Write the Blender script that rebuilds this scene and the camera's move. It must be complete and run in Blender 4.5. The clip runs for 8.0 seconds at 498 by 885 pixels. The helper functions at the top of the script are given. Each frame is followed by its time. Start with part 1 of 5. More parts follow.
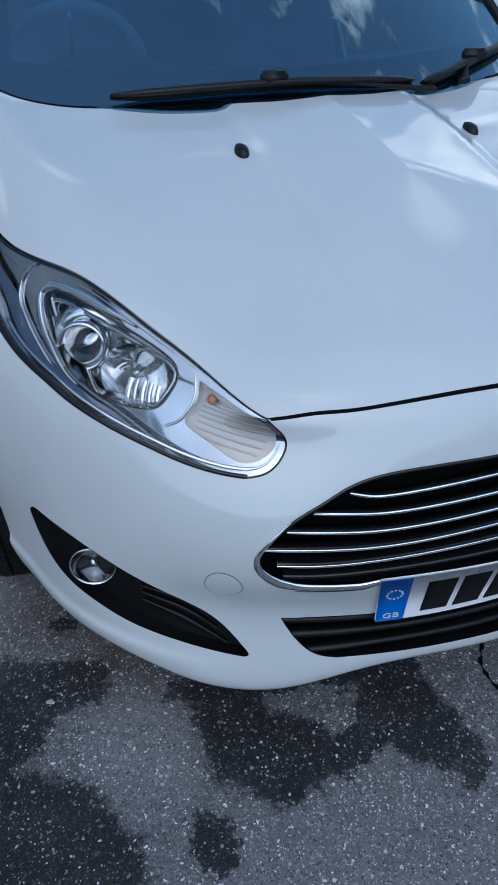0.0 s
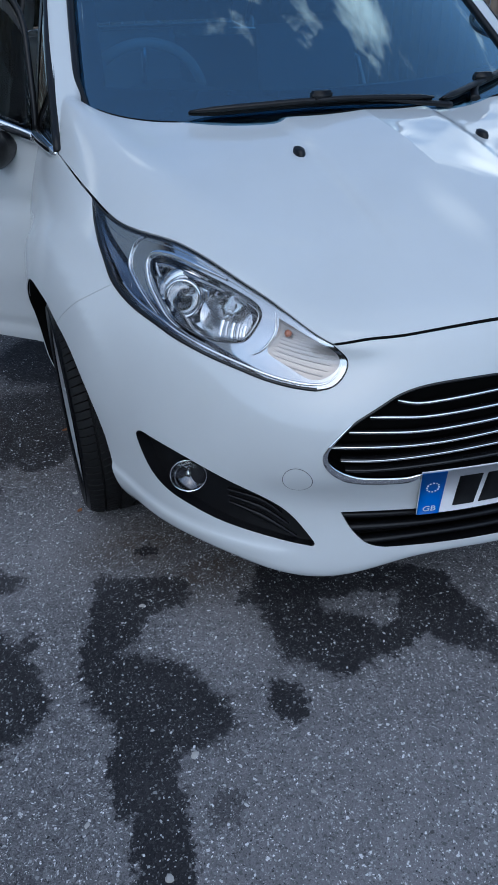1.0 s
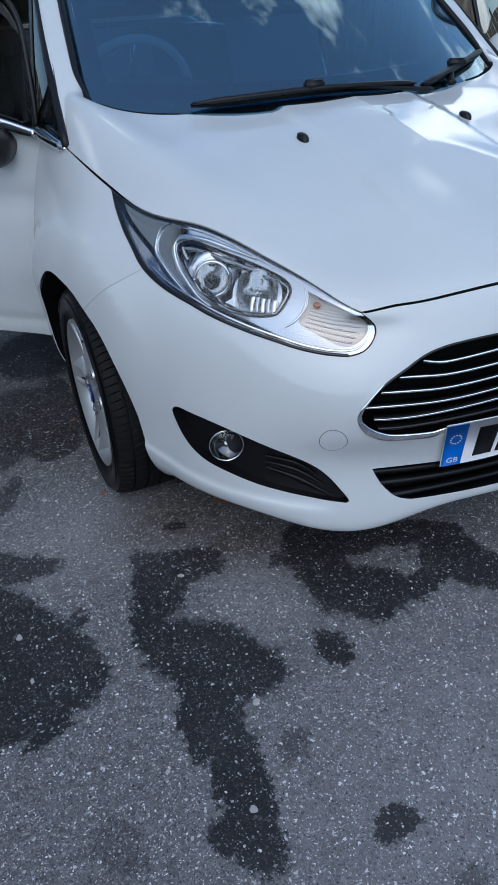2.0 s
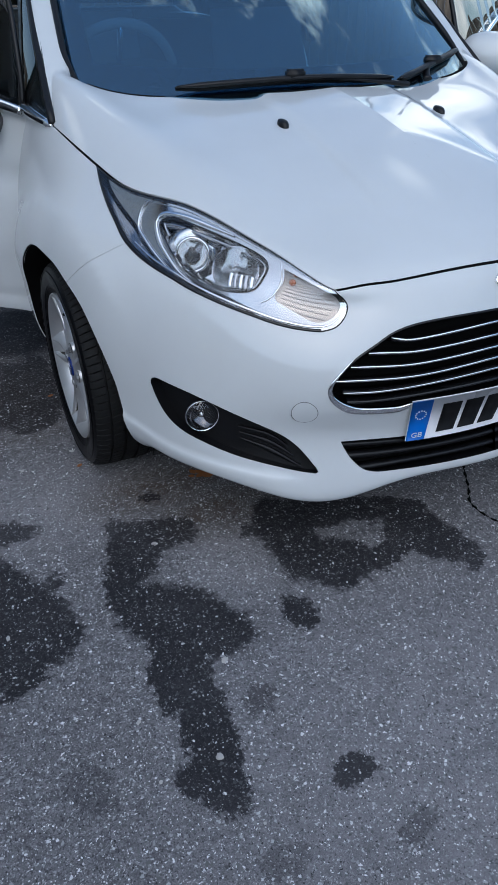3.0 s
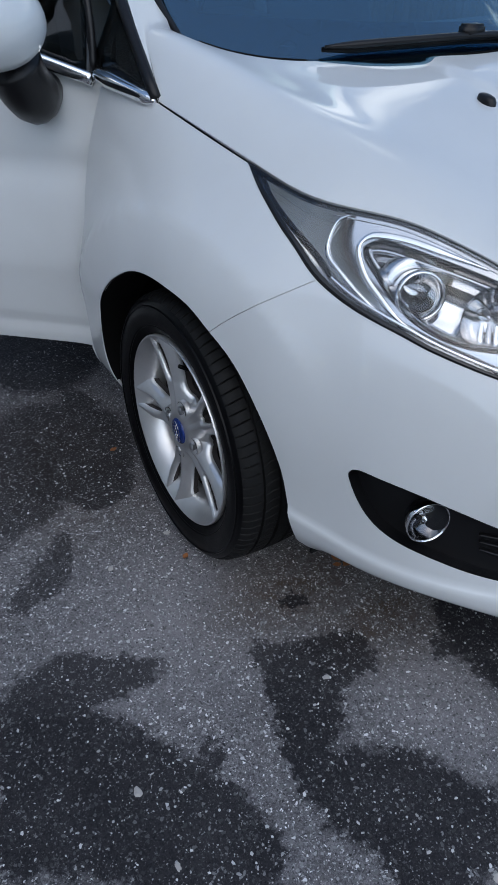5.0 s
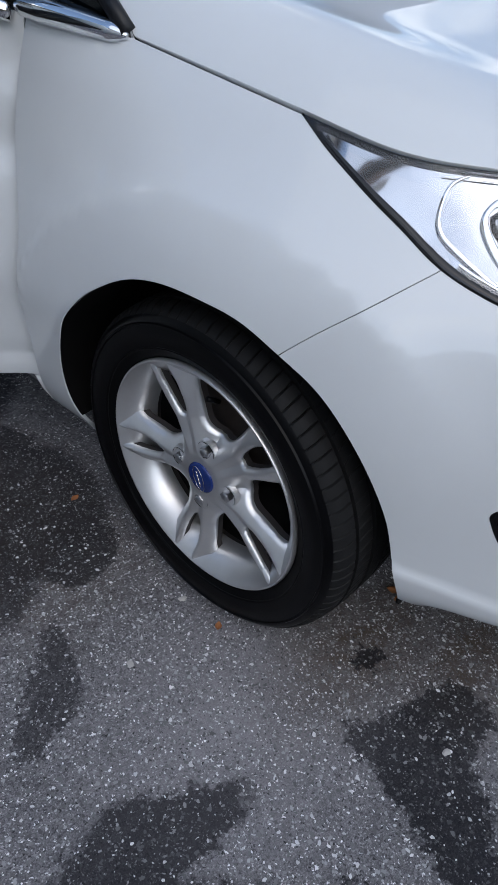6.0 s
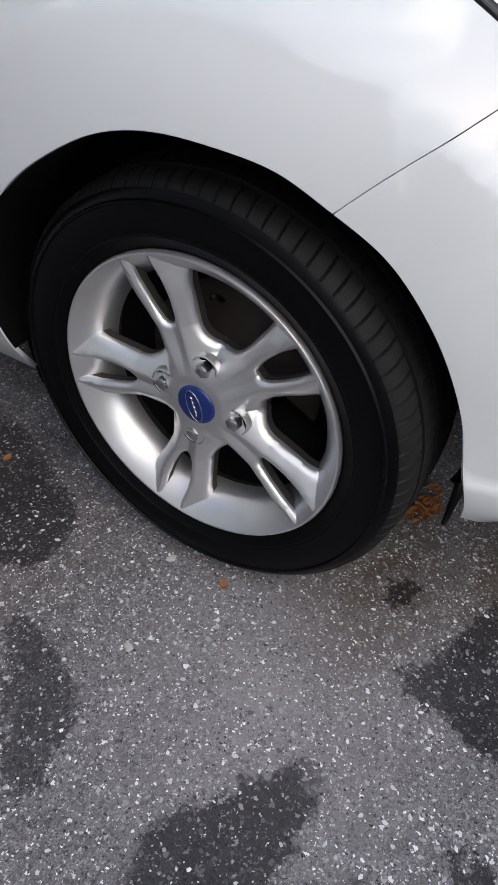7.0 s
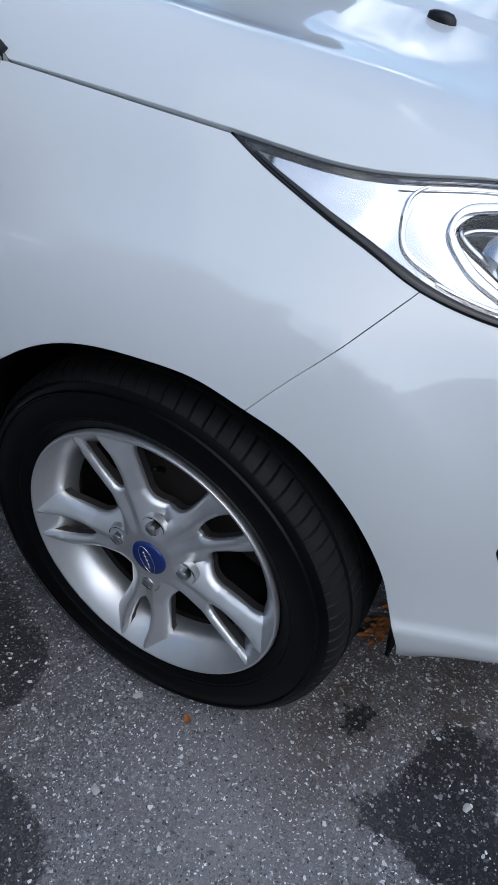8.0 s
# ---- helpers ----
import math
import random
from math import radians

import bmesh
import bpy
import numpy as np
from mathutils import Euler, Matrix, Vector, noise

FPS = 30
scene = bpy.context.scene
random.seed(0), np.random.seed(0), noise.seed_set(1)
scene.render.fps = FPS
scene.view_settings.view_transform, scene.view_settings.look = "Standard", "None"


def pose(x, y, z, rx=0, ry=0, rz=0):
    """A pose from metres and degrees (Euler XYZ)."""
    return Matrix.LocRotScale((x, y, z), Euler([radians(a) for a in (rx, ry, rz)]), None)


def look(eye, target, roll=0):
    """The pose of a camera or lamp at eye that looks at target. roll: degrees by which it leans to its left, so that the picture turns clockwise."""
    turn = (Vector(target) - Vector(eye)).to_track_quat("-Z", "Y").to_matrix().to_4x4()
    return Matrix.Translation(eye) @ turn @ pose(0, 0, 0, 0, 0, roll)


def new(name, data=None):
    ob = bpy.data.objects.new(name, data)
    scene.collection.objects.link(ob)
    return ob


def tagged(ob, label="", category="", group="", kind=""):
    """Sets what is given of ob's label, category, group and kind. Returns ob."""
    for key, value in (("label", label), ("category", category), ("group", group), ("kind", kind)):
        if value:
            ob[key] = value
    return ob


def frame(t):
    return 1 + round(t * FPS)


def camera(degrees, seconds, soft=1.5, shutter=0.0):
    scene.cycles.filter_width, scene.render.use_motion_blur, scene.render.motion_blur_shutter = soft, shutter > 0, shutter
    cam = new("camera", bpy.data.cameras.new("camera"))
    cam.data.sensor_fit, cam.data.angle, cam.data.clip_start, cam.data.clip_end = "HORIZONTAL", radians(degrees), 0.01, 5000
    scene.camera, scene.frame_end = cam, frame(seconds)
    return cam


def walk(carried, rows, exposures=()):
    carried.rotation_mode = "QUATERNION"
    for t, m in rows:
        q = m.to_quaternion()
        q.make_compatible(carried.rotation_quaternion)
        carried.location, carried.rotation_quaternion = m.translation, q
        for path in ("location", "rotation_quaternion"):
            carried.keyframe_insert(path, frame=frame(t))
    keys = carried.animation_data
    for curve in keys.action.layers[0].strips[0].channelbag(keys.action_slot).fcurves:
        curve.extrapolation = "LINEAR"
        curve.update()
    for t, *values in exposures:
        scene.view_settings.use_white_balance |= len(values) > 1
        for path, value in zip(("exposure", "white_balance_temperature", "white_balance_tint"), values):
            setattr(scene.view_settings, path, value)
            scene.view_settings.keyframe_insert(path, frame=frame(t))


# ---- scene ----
cam = camera(38.0, 8.0)
PATH = [
    (0, (-0.677, -1.412, 1.204), (-0.142, 0.133, 0.051), -0.7),
    (0.5, (-0.786, -1.616, 1.189), (-0.307, -0.048, 0.044), -2.6),
    (1, (-0.899, -1.71, 1.207), (-0.371, -0.107, 0.133), -1.7),
    (1.2, (-0.946, -1.719, 1.205), (-0.398, -0.113, 0.146), -2.0),
    (2.3, (-1.12, -1.777, 1.223), (-0.44, -0.25, 0.125), -2.4),
    (2.5, (-1.115, -1.799, 1.222), (-0.424, -0.277, 0.124), -1.7),
    (3, (-1.14, -1.828, 1.207), (-0.424, -0.317, 0.109), -0.1),
    (3.5, (-1.187, -1.779, 1.196), (-0.41, -0.299, 0.097), 1.3),
    (4, (-1.294, -1.627, 1.189), (-0.433, -0.206, 0.075), 2.2),
    (4.3, (-1.343, -1.484, 1.17), (-0.427, -0.117, 0.035), 3.6),
    (4.5, (-1.328, -1.404, 1.156), (-0.456, -0.009, 0.02), 1.9),
    (5, (-1.338, -1.111, 1.137), (-0.481, 0.267, -0.033), 1.3),
    (5.2, (-1.362, -1.014, 1.123), (-0.449, 0.32, -0.054), 1.7),
    (6.3, (-1.395, -0.523, 0.979), (-0.186, 0.427, -0.3), 1.9),
    (6.5, (-1.388, -0.461, 0.926), (-0.139, 0.407, -0.372), 2.6),
    (7, (-1.397, -0.404, 0.86), (-0.099, 0.319, -0.48), 3.9),
    (7.5, (-1.395, -0.41, 0.873), (-0.063, 0.309, -0.435), 3.1),
    (8, (-1.366, -0.466, 0.993), (0.043, 0.33, -0.181), 0.8),
]
LIGHTING = [(0, 0.05, 5550, 3), (1.0, 0.13, 5650, 4), (2.5, 0.26, 5950, 5), (3.0, 0.27, 6000, 6), (4.5, 0.24, 6150, 7), (5.0, 0.25, 6150, 7), (6.3, 0.56, 6500, 9), (6.5, 0.64, 6600, 9), (7.0, 0.97, 7250, 11), (7.5, 0.97, 7300, 11), (8.0, 0.5, 6150, 7)]
walk(cam, [(t, look(eye, target, roll)) for t, eye, target, roll in PATH], LIGHTING)

# ---- daylight: a broken sky over an open yard, the sun behind thin cloud ----
world = bpy.data.worlds.new("sky")
scene.world = world
world.use_nodes = True
wt = world.node_tree
wt.nodes.clear()


def wn(kind, **values):
    n = wt.nodes.new(kind)
    for k, v in values.items():
        n.inputs[k].default_value = v
    return n


SUN_UP, SUN_TURN = 46.0, 205.0
sky = wt.nodes.new("ShaderNodeTexSky")
sky.sky_type, sky.sun_disc = "NISHITA", False
sky.sun_elevation, sky.sun_rotation = radians(SUN_UP), radians(SUN_TURN)
where = wt.nodes.new("ShaderNodeTexCoord")
stretch = wt.nodes.new("ShaderNodeMapping")
stretch.inputs["Scale"].default_value = (1.0, 1.0, 1.8)
stretch.inputs["Rotation"].default_value = (0.2, 0.1, 2.4)
puffs = wn("ShaderNodeTexNoise", Scale=4.0, Detail=7.0, Roughness=0.55, Distortion=0.3)
wt.links.new(where.outputs["Generated"], stretch.inputs["Vector"])
wt.links.new(stretch.outputs["Vector"], puffs.inputs["Vector"])
density = puffs.outputs[0]
# banks of fair-weather cloud: bearing from the car's tail (clockwise), height, half width, thickness
for bearing, height, wide, thick in ((64, 46, 11, .07), (24, 27, 8, .14), (47, 23, 8, .10), (72, 14, 12, .08)):
    flat_part = math.cos(radians(height))
    gap = wt.nodes.new("ShaderNodeVectorMath")
    gap.operation = "DOT_PRODUCT"
    gap.inputs[1].default_value = (flat_part * math.sin(radians(bearing)), flat_part * math.cos(radians(bearing)), math.sin(radians(height)))
    wt.links.new(where.outputs["Generated"], gap.inputs[0])
    bank = wn("ShaderNodeMapRange", **{"From Min": math.cos(radians(1.5 * wide)), "From Max": math.cos(radians(.3 * wide)), "To Max": thick})
    bank.interpolation_type = "SMOOTHSTEP"
    wt.links.new(gap.outputs["Value"], bank.inputs["Value"])
    both_parts = wt.nodes.new("ShaderNodeMath")
    wt.links.new(density, both_parts.inputs[0])
    wt.links.new(bank.outputs[0], both_parts.inputs[1])
    density = both_parts.outputs[0]
cover = wt.nodes.new("ShaderNodeValToRGB")
cover.color_ramp.elements[0].position, cover.color_ramp.elements[0].color = 0.60, (0, 0, 0, 1)
cover.color_ramp.elements[1].position, cover.color_ramp.elements[1].color = 0.78, (1, 1, 1, 1)
cloud = wt.nodes.new("ShaderNodeMix")
cloud.data_type = "RGBA"
cloud.inputs[7].default_value = (15.0, 14.7, 14.0, 1)
background = wn("ShaderNodeBackground", Strength=0.15)
out = wt.nodes.new("ShaderNodeOutputWorld")
wt.links.new(density, cover.inputs[0])
wt.links.new(cover.outputs[0], cloud.inputs[0])
wt.links.new(sky.outputs[0], cloud.inputs[6])
wt.links.new(cloud.outputs[2], background.inputs["Color"])
wt.links.new(background.outputs[0], out.inputs[0])
sun = new("sun", bpy.data.lights.new("sun", "SUN"))
sun.data.energy, sun.data.angle, sun.data.color = 0.8, radians(95), (1.0, 0.96, 0.9)
sun.matrix_world = look((0, 0, 6), (-6 * math.sin(radians(SUN_TURN)) / math.tan(radians(SUN_UP)), -6 * math.cos(radians(SUN_TURN)) / math.tan(radians(SUN_UP)), 0))

# ---- materials ----


class Mat:
    """A node material being wired up."""

    def __init__(self, name, **values):
        self.m = bpy.data.materials.new(name)
        self.m.use_nodes = True
        self.t = self.m.node_tree
        self.b = self.t.nodes["Principled BSDF"]
        for k, v in values.items():
            self.b.inputs[k.replace("_", " ")].default_value = v
        self.obj = self.node("ShaderNodeTexCoord").outputs["Object"]

    def node(self, kind, **values):
        n = self.t.nodes.new(kind)
        for k, v in values.items():
            n.inputs[k].default_value = v
        return n

    def link(self, a, b):
        self.t.links.new(a, b)

    def noise(self, scale, detail=4.0, rough=0.5, vector=None):
        n = self.node("ShaderNodeTexNoise", Scale=scale, Detail=detail, Roughness=rough)
        self.link(vector or self.obj, n.inputs["Vector"])
        return n.outputs[0]

    def ramp(self, value, *stops):
        n = self.node("ShaderNodeValToRGB")
        e = n.color_ramp.elements
        while len(e) < len(stops):
            e.new(0.5)
        for k, (p, c) in zip(e, stops):
            k.position, k.color = p, ((c, c, c, 1) if isinstance(c, (int, float)) else (*c, 1))
        self.link(value, n.inputs[0])
        return n.outputs[0]

    def mix(self, f, a, b, blend="MIX"):
        n = self.node("ShaderNodeMix")
        n.data_type, n.blend_type = "RGBA", blend
        for slot, v in ((0, f), (6, a), (7, b)):
            if isinstance(v, (int, float)):
                n.inputs[slot].default_value = v if slot == 0 else (v, v, v, 1)
            elif isinstance(v, tuple):
                n.inputs[slot].default_value = (*v, 1)
            else:
                self.link(v, n.inputs[slot])
        return n.outputs[2]

    def math(self, op, a, b=0.0):
        n = self.node("ShaderNodeMath")
        n.operation = op
        for slot, v in ((0, a), (1, b)):
            if isinstance(v, (int, float)):
                n.inputs[slot].default_value = v
            else:
                self.link(v, n.inputs[slot])
        return n.outputs[0]

    def bump(self, height, strength, distance):
        n = self.node("ShaderNodeBump", Strength=strength, Distance=distance)
        self.link(height, n.inputs["Height"])
        self.link(n.outputs[0], self.b.inputs["Normal"])
        return self

    def set(self, name, value):
        self.link(value, self.b.inputs[name])
        return self


def paint_white():
    k = Mat("white_paint", Roughness=0.5, Specular_IOR_Level=0.15, Coat_Weight=1.0, Coat_Roughness=0.025, Coat_IOR=1.55)
    dust = k.ramp(k.noise(3.0, 6, 0.6), (0.35, 0.0), (0.8, 1.0))
    k.set("Base Color", k.mix(dust, (0.645, 0.668, 0.676), (0.605, 0.622, 0.622)))
    k.set("Coat Roughness", k.ramp(k.noise(9.0, 5), (0.35, 0.012), (0.75, 0.035)))
    return k.m


def plain(name, colour, rough, metal=0.0, grain=0.0, scale=200.0, **more):
    k = Mat(name, Roughness=rough, Metallic=metal, **more)
    spots = k.noise(scale * 0.08, 5, 0.6)
    k.set("Base Color", k.mix(spots, tuple(c * 0.82 for c in colour), tuple(min(1, c * 1.18) for c in colour)))
    k.set("Roughness", k.ramp(k.noise(scale * 0.03, 4), (0.3, max(0.0, rough - 0.06)), (0.75, min(1, rough + 0.08))))
    if grain:
        k.bump(k.noise(scale, 3), grain, 0.002)
    return k.m


def clear(name, tint, rough=0.0, ior=1.45):
    k = Mat(name, Roughness=rough, IOR=ior, Base_Color=(*tint, 1), Transmission_Weight=1.0)
    return k.m


def thin_glass(name, tint, least=0.04, gloss=(0.9, 0.9, 0.9)):
    """A thin pane: it lets light straight through, tinted, and mirrors more at a slant."""
    m = bpy.data.materials.new(name)
    m.use_nodes = True
    t = m.node_tree
    t.nodes.clear()
    see, shine, mix, o = (t.nodes.new("ShaderNode" + k) for k in ("BsdfTransparent", "BsdfGlossy", "MixShader", "OutputMaterial"))
    see.inputs["Color"].default_value = (*tint, 1)
    shine.inputs["Roughness"].default_value = 0.01
    shine.inputs["Color"].default_value = (*gloss, 1)
    slant, power, rise = t.nodes.new("ShaderNodeLayerWeight"), t.nodes.new("ShaderNodeMath"), t.nodes.new("ShaderNodeMath")
    slant.inputs["Blend"].default_value = 0.5
    power.operation, power.inputs[1].default_value = "POWER", 4.5
    rise.operation, rise.inputs[1].default_value, rise.inputs[2].default_value = "MULTIPLY_ADD", 0.9, least
    t.links.new(slant.outputs["Facing"], power.inputs[0])
    t.links.new(power.outputs[0], rise.inputs[0])
    t.links.new(rise.outputs[0], mix.inputs[0])
    t.links.new(see.outputs[0], mix.inputs[1])
    t.links.new(shine.outputs[0], mix.inputs[2])
    t.links.new(mix.outputs[0], o.inputs[0])
    return m


WHITE = paint_white()
GAP = plain("gap_black", (0.002, 0.002, 0.002), 0.9, Specular_IOR_Level=0.15)
BLACK = plain("black_plastic", (0.005, 0.005, 0.006), 0.38, grain=0.1, scale=900, Specular_IOR_Level=0.35)
GLOSSBLACK = plain("gloss_black", (0.008, 0.008, 0.009), 0.12)
RUBBER = plain("rubber", (0.0016, 0.0016, 0.002), 0.36, grain=0.08, scale=500, Specular_IOR_Level=0.14)
TREAD = plain("dusty_tread", (0.007, 0.007, 0.007), 0.7, grain=0.25, scale=600, Specular_IOR_Level=0.25)
CHROME = plain("chrome", (0.86, 0.87, 0.88), 0.06, 1.0)
SATIN = plain("satin_silver", (0.62, 0.63, 0.64), 0.16, 1.0)
LAMPGREY = plain("lamp_grey", (0.50, 0.50, 0.52), 0.3, 0.6)
BEZEL = plain("lamp_bezel_silver", (0.52, 0.53, 0.55), 0.07, 1.0)
TURNGREY = plain("turn_lamp_grey", (0.40, 0.365, 0.345), 0.3, 0.7)
SMOKE = plain("lamp_smoke_chrome", (0.55, 0.55, 0.56), 0.06, 1.0)
# shade inside the wheel put into the colour, with some brake dust
DUST_SHADE = plain("dust_and_shade", (0.035, 0.03, 0.028), 0.7)
REFLECTOR = plain("reflector_silver", (0.66, 0.67, 0.69), 0.10, 1.0)
ALLOY = plain("silver_wheel_paint", (0.66, 0.66, 0.66), 0.37, 0.8, Coat_Weight=0.5, Coat_Roughness=0.1)
STEEL = plain("brushed_steel", (0.50, 0.50, 0.51), 0.28, 1.0)
FOGBOWL = plain("fog_lamp_bowl", (0.16, 0.16, 0.17), 0.15, 1.0)
RUST = plain("disc_rust", (0.05, 0.036, 0.03), 0.7, 0.3)
BLUE = plain("badge_blue", (0.01, 0.03, 0.16), 0.15)
PLATEBLUE = plain("plate_blue", (0.0, 0.13, 0.55), 0.35)
PLATEWHITE = plain("plate_white", (0.78, 0.78, 0.80), 0.3)
INK = plain("plate_black", (0.006, 0.006, 0.007), 0.6, Specular_IOR_Level=0.25)
AMBER = plain("amber_bulb", (0.55, 0.19, 0.10), 0.15)
CABIN = plain("cabin_plastic", (0.05, 0.053, 0.06), 0.6, grain=0.2)
CLOTH = plain("seat_cloth", (0.15, 0.155, 0.165), 0.9, grain=0.3)
LAMPGLASS = thin_glass("lamp_lens", (0.95, 0.96, 0.97), 0.05)
SCREEN = thin_glass("windscreen_glass", (0.42, 0.63, 0.78), 0.25, (0.78, 0.92, 0.93))
SIDEGLASS = thin_glass("side_glass", (0.20, 0.225, 0.23), 0.03)
PROJ = clear("projector_glass", (0.93, 0.95, 0.95), 0.06)
FRIT = plain("frit_black", (0.006, 0.007, 0.01), 0.25)


# ---- the car's skin: one smooth surface through named design curves ----
# Each curve runs from the middle of the nose round the corner to the tail: (half width, y, z).
U = np.array([0, .25, .44, .63, .86, 1.10, 1.38, 1.75, 2.4, 3.5, 4.25, 5.05])
V = np.array([0, .06, .15, .27, .40, .49, .58, .86, 1.20])
SILL = [(0, -.725, .212), (.25, -.705, .208), (.42, -.685, .178), (.575, -.59, .222), (.683, -.445, .232), (.742, -.30, .21),
        (.775, 0, .2), (.785, .42, .2), (.79, 1.1, .2), (.78, 2.2, .2), (.66, 2.95, .24), (0, 3.1, .27)]
LIP = [(0, -.785, .22), (.25, -.76, .217), (.43, -.722, .195), (.59, -.625, .232), (.705, -.465, .245), (.765, -.28, .26),
       (.81, 0, .26), (.815, .42, .26), (.82, 1.1, .26), (.81, 2.2, .27), (.69, 2.98, .32), (0, 3.15, .35)]
LOW = [(0, -.772, .31), (.25, -.745, .31), (.44, -.69, .315), (.60, -.605, .32), (.72, -.435, .33), (.785, -.225, .355),
       (.832, .05, .36), (.83, .42, .36), (.835, 1.1, .36), (.83, 2.2, .38), (.72, 3.0, .42), (0, 3.18, .45)]
BELT = [(0, -.80, .425), (.25, -.768, .425), (.45, -.70, .42), (.605, -.585, .425), (.725, -.41, .435), (.80, -.20, .455),
        (.845, .05, .46), (.84, .43, .46), (.84, 1.1, .46), (.838, 2.2, .5), (.73, 2.98, .54), (0, 3.16, .56)]
CHEEK = [(0, -.782, .555), (.25, -.748, .552), (.435, -.68, .55), (.585, -.56, .56), (.71, -.395, .575), (.80, -.185, .585),
         (.848, .05, .575), (.84, .43, .56), (.835, 1.1, .56), (.84, 2.2, .62), (.74, 2.93, .66), (0, 3.1, .68)]
BROW = [(0, -.752, .637), (.24, -.714, .632), (.39, -.645, .618), (.55, -.535, .64), (.675, -.375, .67), (.76, -.185, .70),
        (.808, .06, .72), (.81, .42, .72), (.81, 1.1, .72), (.82, 2.2, .78), (.72, 2.85, .82), (0, 3.0, .83)]
HOODEDGE = [(0, -.722, .69), (.22, -.69, .677), (.381, -.635, .657), (.50, -.50, .705), (.59, -.355, .752), (.663, -.19, .795),
            (.718, .06, .843), (.755, .42, .885), (.755, 1.1, .915), (.75, 2.2, .97), (.64, 2.78, 1.0), (0, 2.9, 1.0)]
HOODRING = [(0, -.50, .797), (.17, -.475, .794), (.28, -.42, .79), (.36, -.32, .815), (.43, -.20, .85), (.49, -.075, .88),
            (.54, .08, .912), (.58, .30, .95), (.5, 1.1, .95), (.5, 2.2, 1.0), (.4, 2.6, 1.02), (0, 2.7, 1.02)]
HOODMID = [(0, -.30, .868), (0, -.275, .874), (0, -.23, .884), (0, -.165, .898), (0, -.085, .911), (0, 0, .924),
           (0, .08, .936), (0, .18, .95), (0, 1.1, .95), (0, 2.2, 1.0), (0, 2.5, 1.02), (0, 2.6, 1.02)]


def bend(knots, values, closed_start):
    """Second derivatives of a cubic spline; at its start it either mirrors or runs straight."""
    n, h = len(knots), np.diff(knots)
    a, b = np.zeros((n, n)), np.zeros((n, values.shape[1]))
    a[0, 0] = a[-1, -1] = 1
    for i in range(1, n - 1):
        a[i, i - 1:i + 2] = h[i - 1], 2 * (h[i - 1] + h[i]), h[i]
        b[i] = 6 * ((values[i + 1] - values[i]) / h[i] - (values[i] - values[i - 1]) / h[i - 1])
    if closed_start is not None:
        flat = np.array(closed_start, bool)          # columns whose slope is nought at the start
        a2 = a.copy()
        a2[0, :2] = 2 * h[0], h[0]
        b2 = b.copy()
        b2[0] = 6 * (values[1] - values[0]) / h[0]
        return np.where(flat, np.linalg.solve(a2, b2), np.linalg.solve(a, b))
    return np.linalg.solve(a, b)


def spline(knots, values, at, closed_start=None):
    values = np.asarray(values, float)
    m = bend(knots, values, closed_start)
    at = np.asarray(at, float)
    i = np.clip(np.searchsorted(knots, at) - 1, 0, len(knots) - 2)
    h = (knots[i + 1] - knots[i])[:, None]
    p, q = (knots[i + 1] - at)[:, None] / h, (at - knots[i])[:, None] / h
    return p * values[i] + q * values[i + 1] + ((p ** 3 - p) * m[i] + (q ** 3 - q) * m[i + 1]) * h * h / 6


# the control curves, sampled finely, then splined across
UU = np.linspace(U[0], U[-1], 253)
NET = np.stack([spline(U, c, UU, (False, True, True)) for c in (SILL, LIP, LOW, BELT, CHEEK, BROW, HOODEDGE, HOODRING, HOODMID)])
VV = np.linspace(V[0], V[-1], 241)
TABLE = np.stack([spline(V, NET[:, k], VV) for k in range(len(UU))], 1)      # (v, u, 3)


def smooth(a, b, x):
    t = np.clip((x - a) / (b - a), 0, 1)
    return t * t * (3 - 2 * t)


def shaped(p):
    """Adds the flares round the wheels and the raised middle of the bonnet."""
    w, y, z = p[..., 0].copy(), p[..., 1], p[..., 2].copy()
    for mid in (0.0, 2.489):
        r = np.hypot(y - mid, z - 0.285)
        w += 0.018 * (1 - np.clip((r - 0.437) / 0.085, 0, 1)) ** 2 * smooth(0.30, 0.5, w) * smooth(-.42, -.25, y - mid)
    raised = smooth(-0.64, -0.40, y) * smooth(0.74, 0.80, z) * (y < .6)
    z += 0.0065 * (1 - smooth(0.188, 0.220, w)) * raised
    return np.stack([w, y, z], -1)


TABLE = shaped(TABLE)
# the lower lip stands proud of the bumper with a soft ledge along its top
proud = (0.007 * (1 - smooth(0.098, 0.115, VV))[:, None] * (smooth(0.42, 0.56, UU) * (1 - smooth(1.0, 1.12, UU)))[None])[..., None]
slope = np.gradient(TABLE, axis=1)[..., :2]
slope /= np.linalg.norm(slope, axis=-1, keepdims=True) + 1e-9
TABLE[..., :2] += proud * np.stack([slope[..., 1], -slope[..., 0]], -1)


def skin(u, v):
    """Half width, y and z of the skin at chart places u, v (cubic between the table's places)."""
    u, v = np.asarray(u, float), np.asarray(v, float)
    fu, fv = (u - UU[0]) / (UU[1] - UU[0]), (v - VV[0]) / (VV[1] - VV[0])
    iu, iv = np.clip(fu.astype(int), 1, len(UU) - 3), np.clip(fv.astype(int), 1, len(VV) - 3)
    tu, tv = (fu - iu)[..., None], (fv - iv)[..., None]

    def weights(t):
        return (-.5 * t + t * t - .5 * t ** 3, 1 - 2.5 * t * t + 1.5 * t ** 3, .5 * t + 2 * t * t - 1.5 * t ** 3, -.5 * t * t + .5 * t ** 3)
    total = 0
    for a, wv in enumerate(weights(tv)):
        for b, wu in enumerate(weights(tu)):
            total = total + wv * wu * TABLE[iv + a - 1, iu + b - 1]
    return total


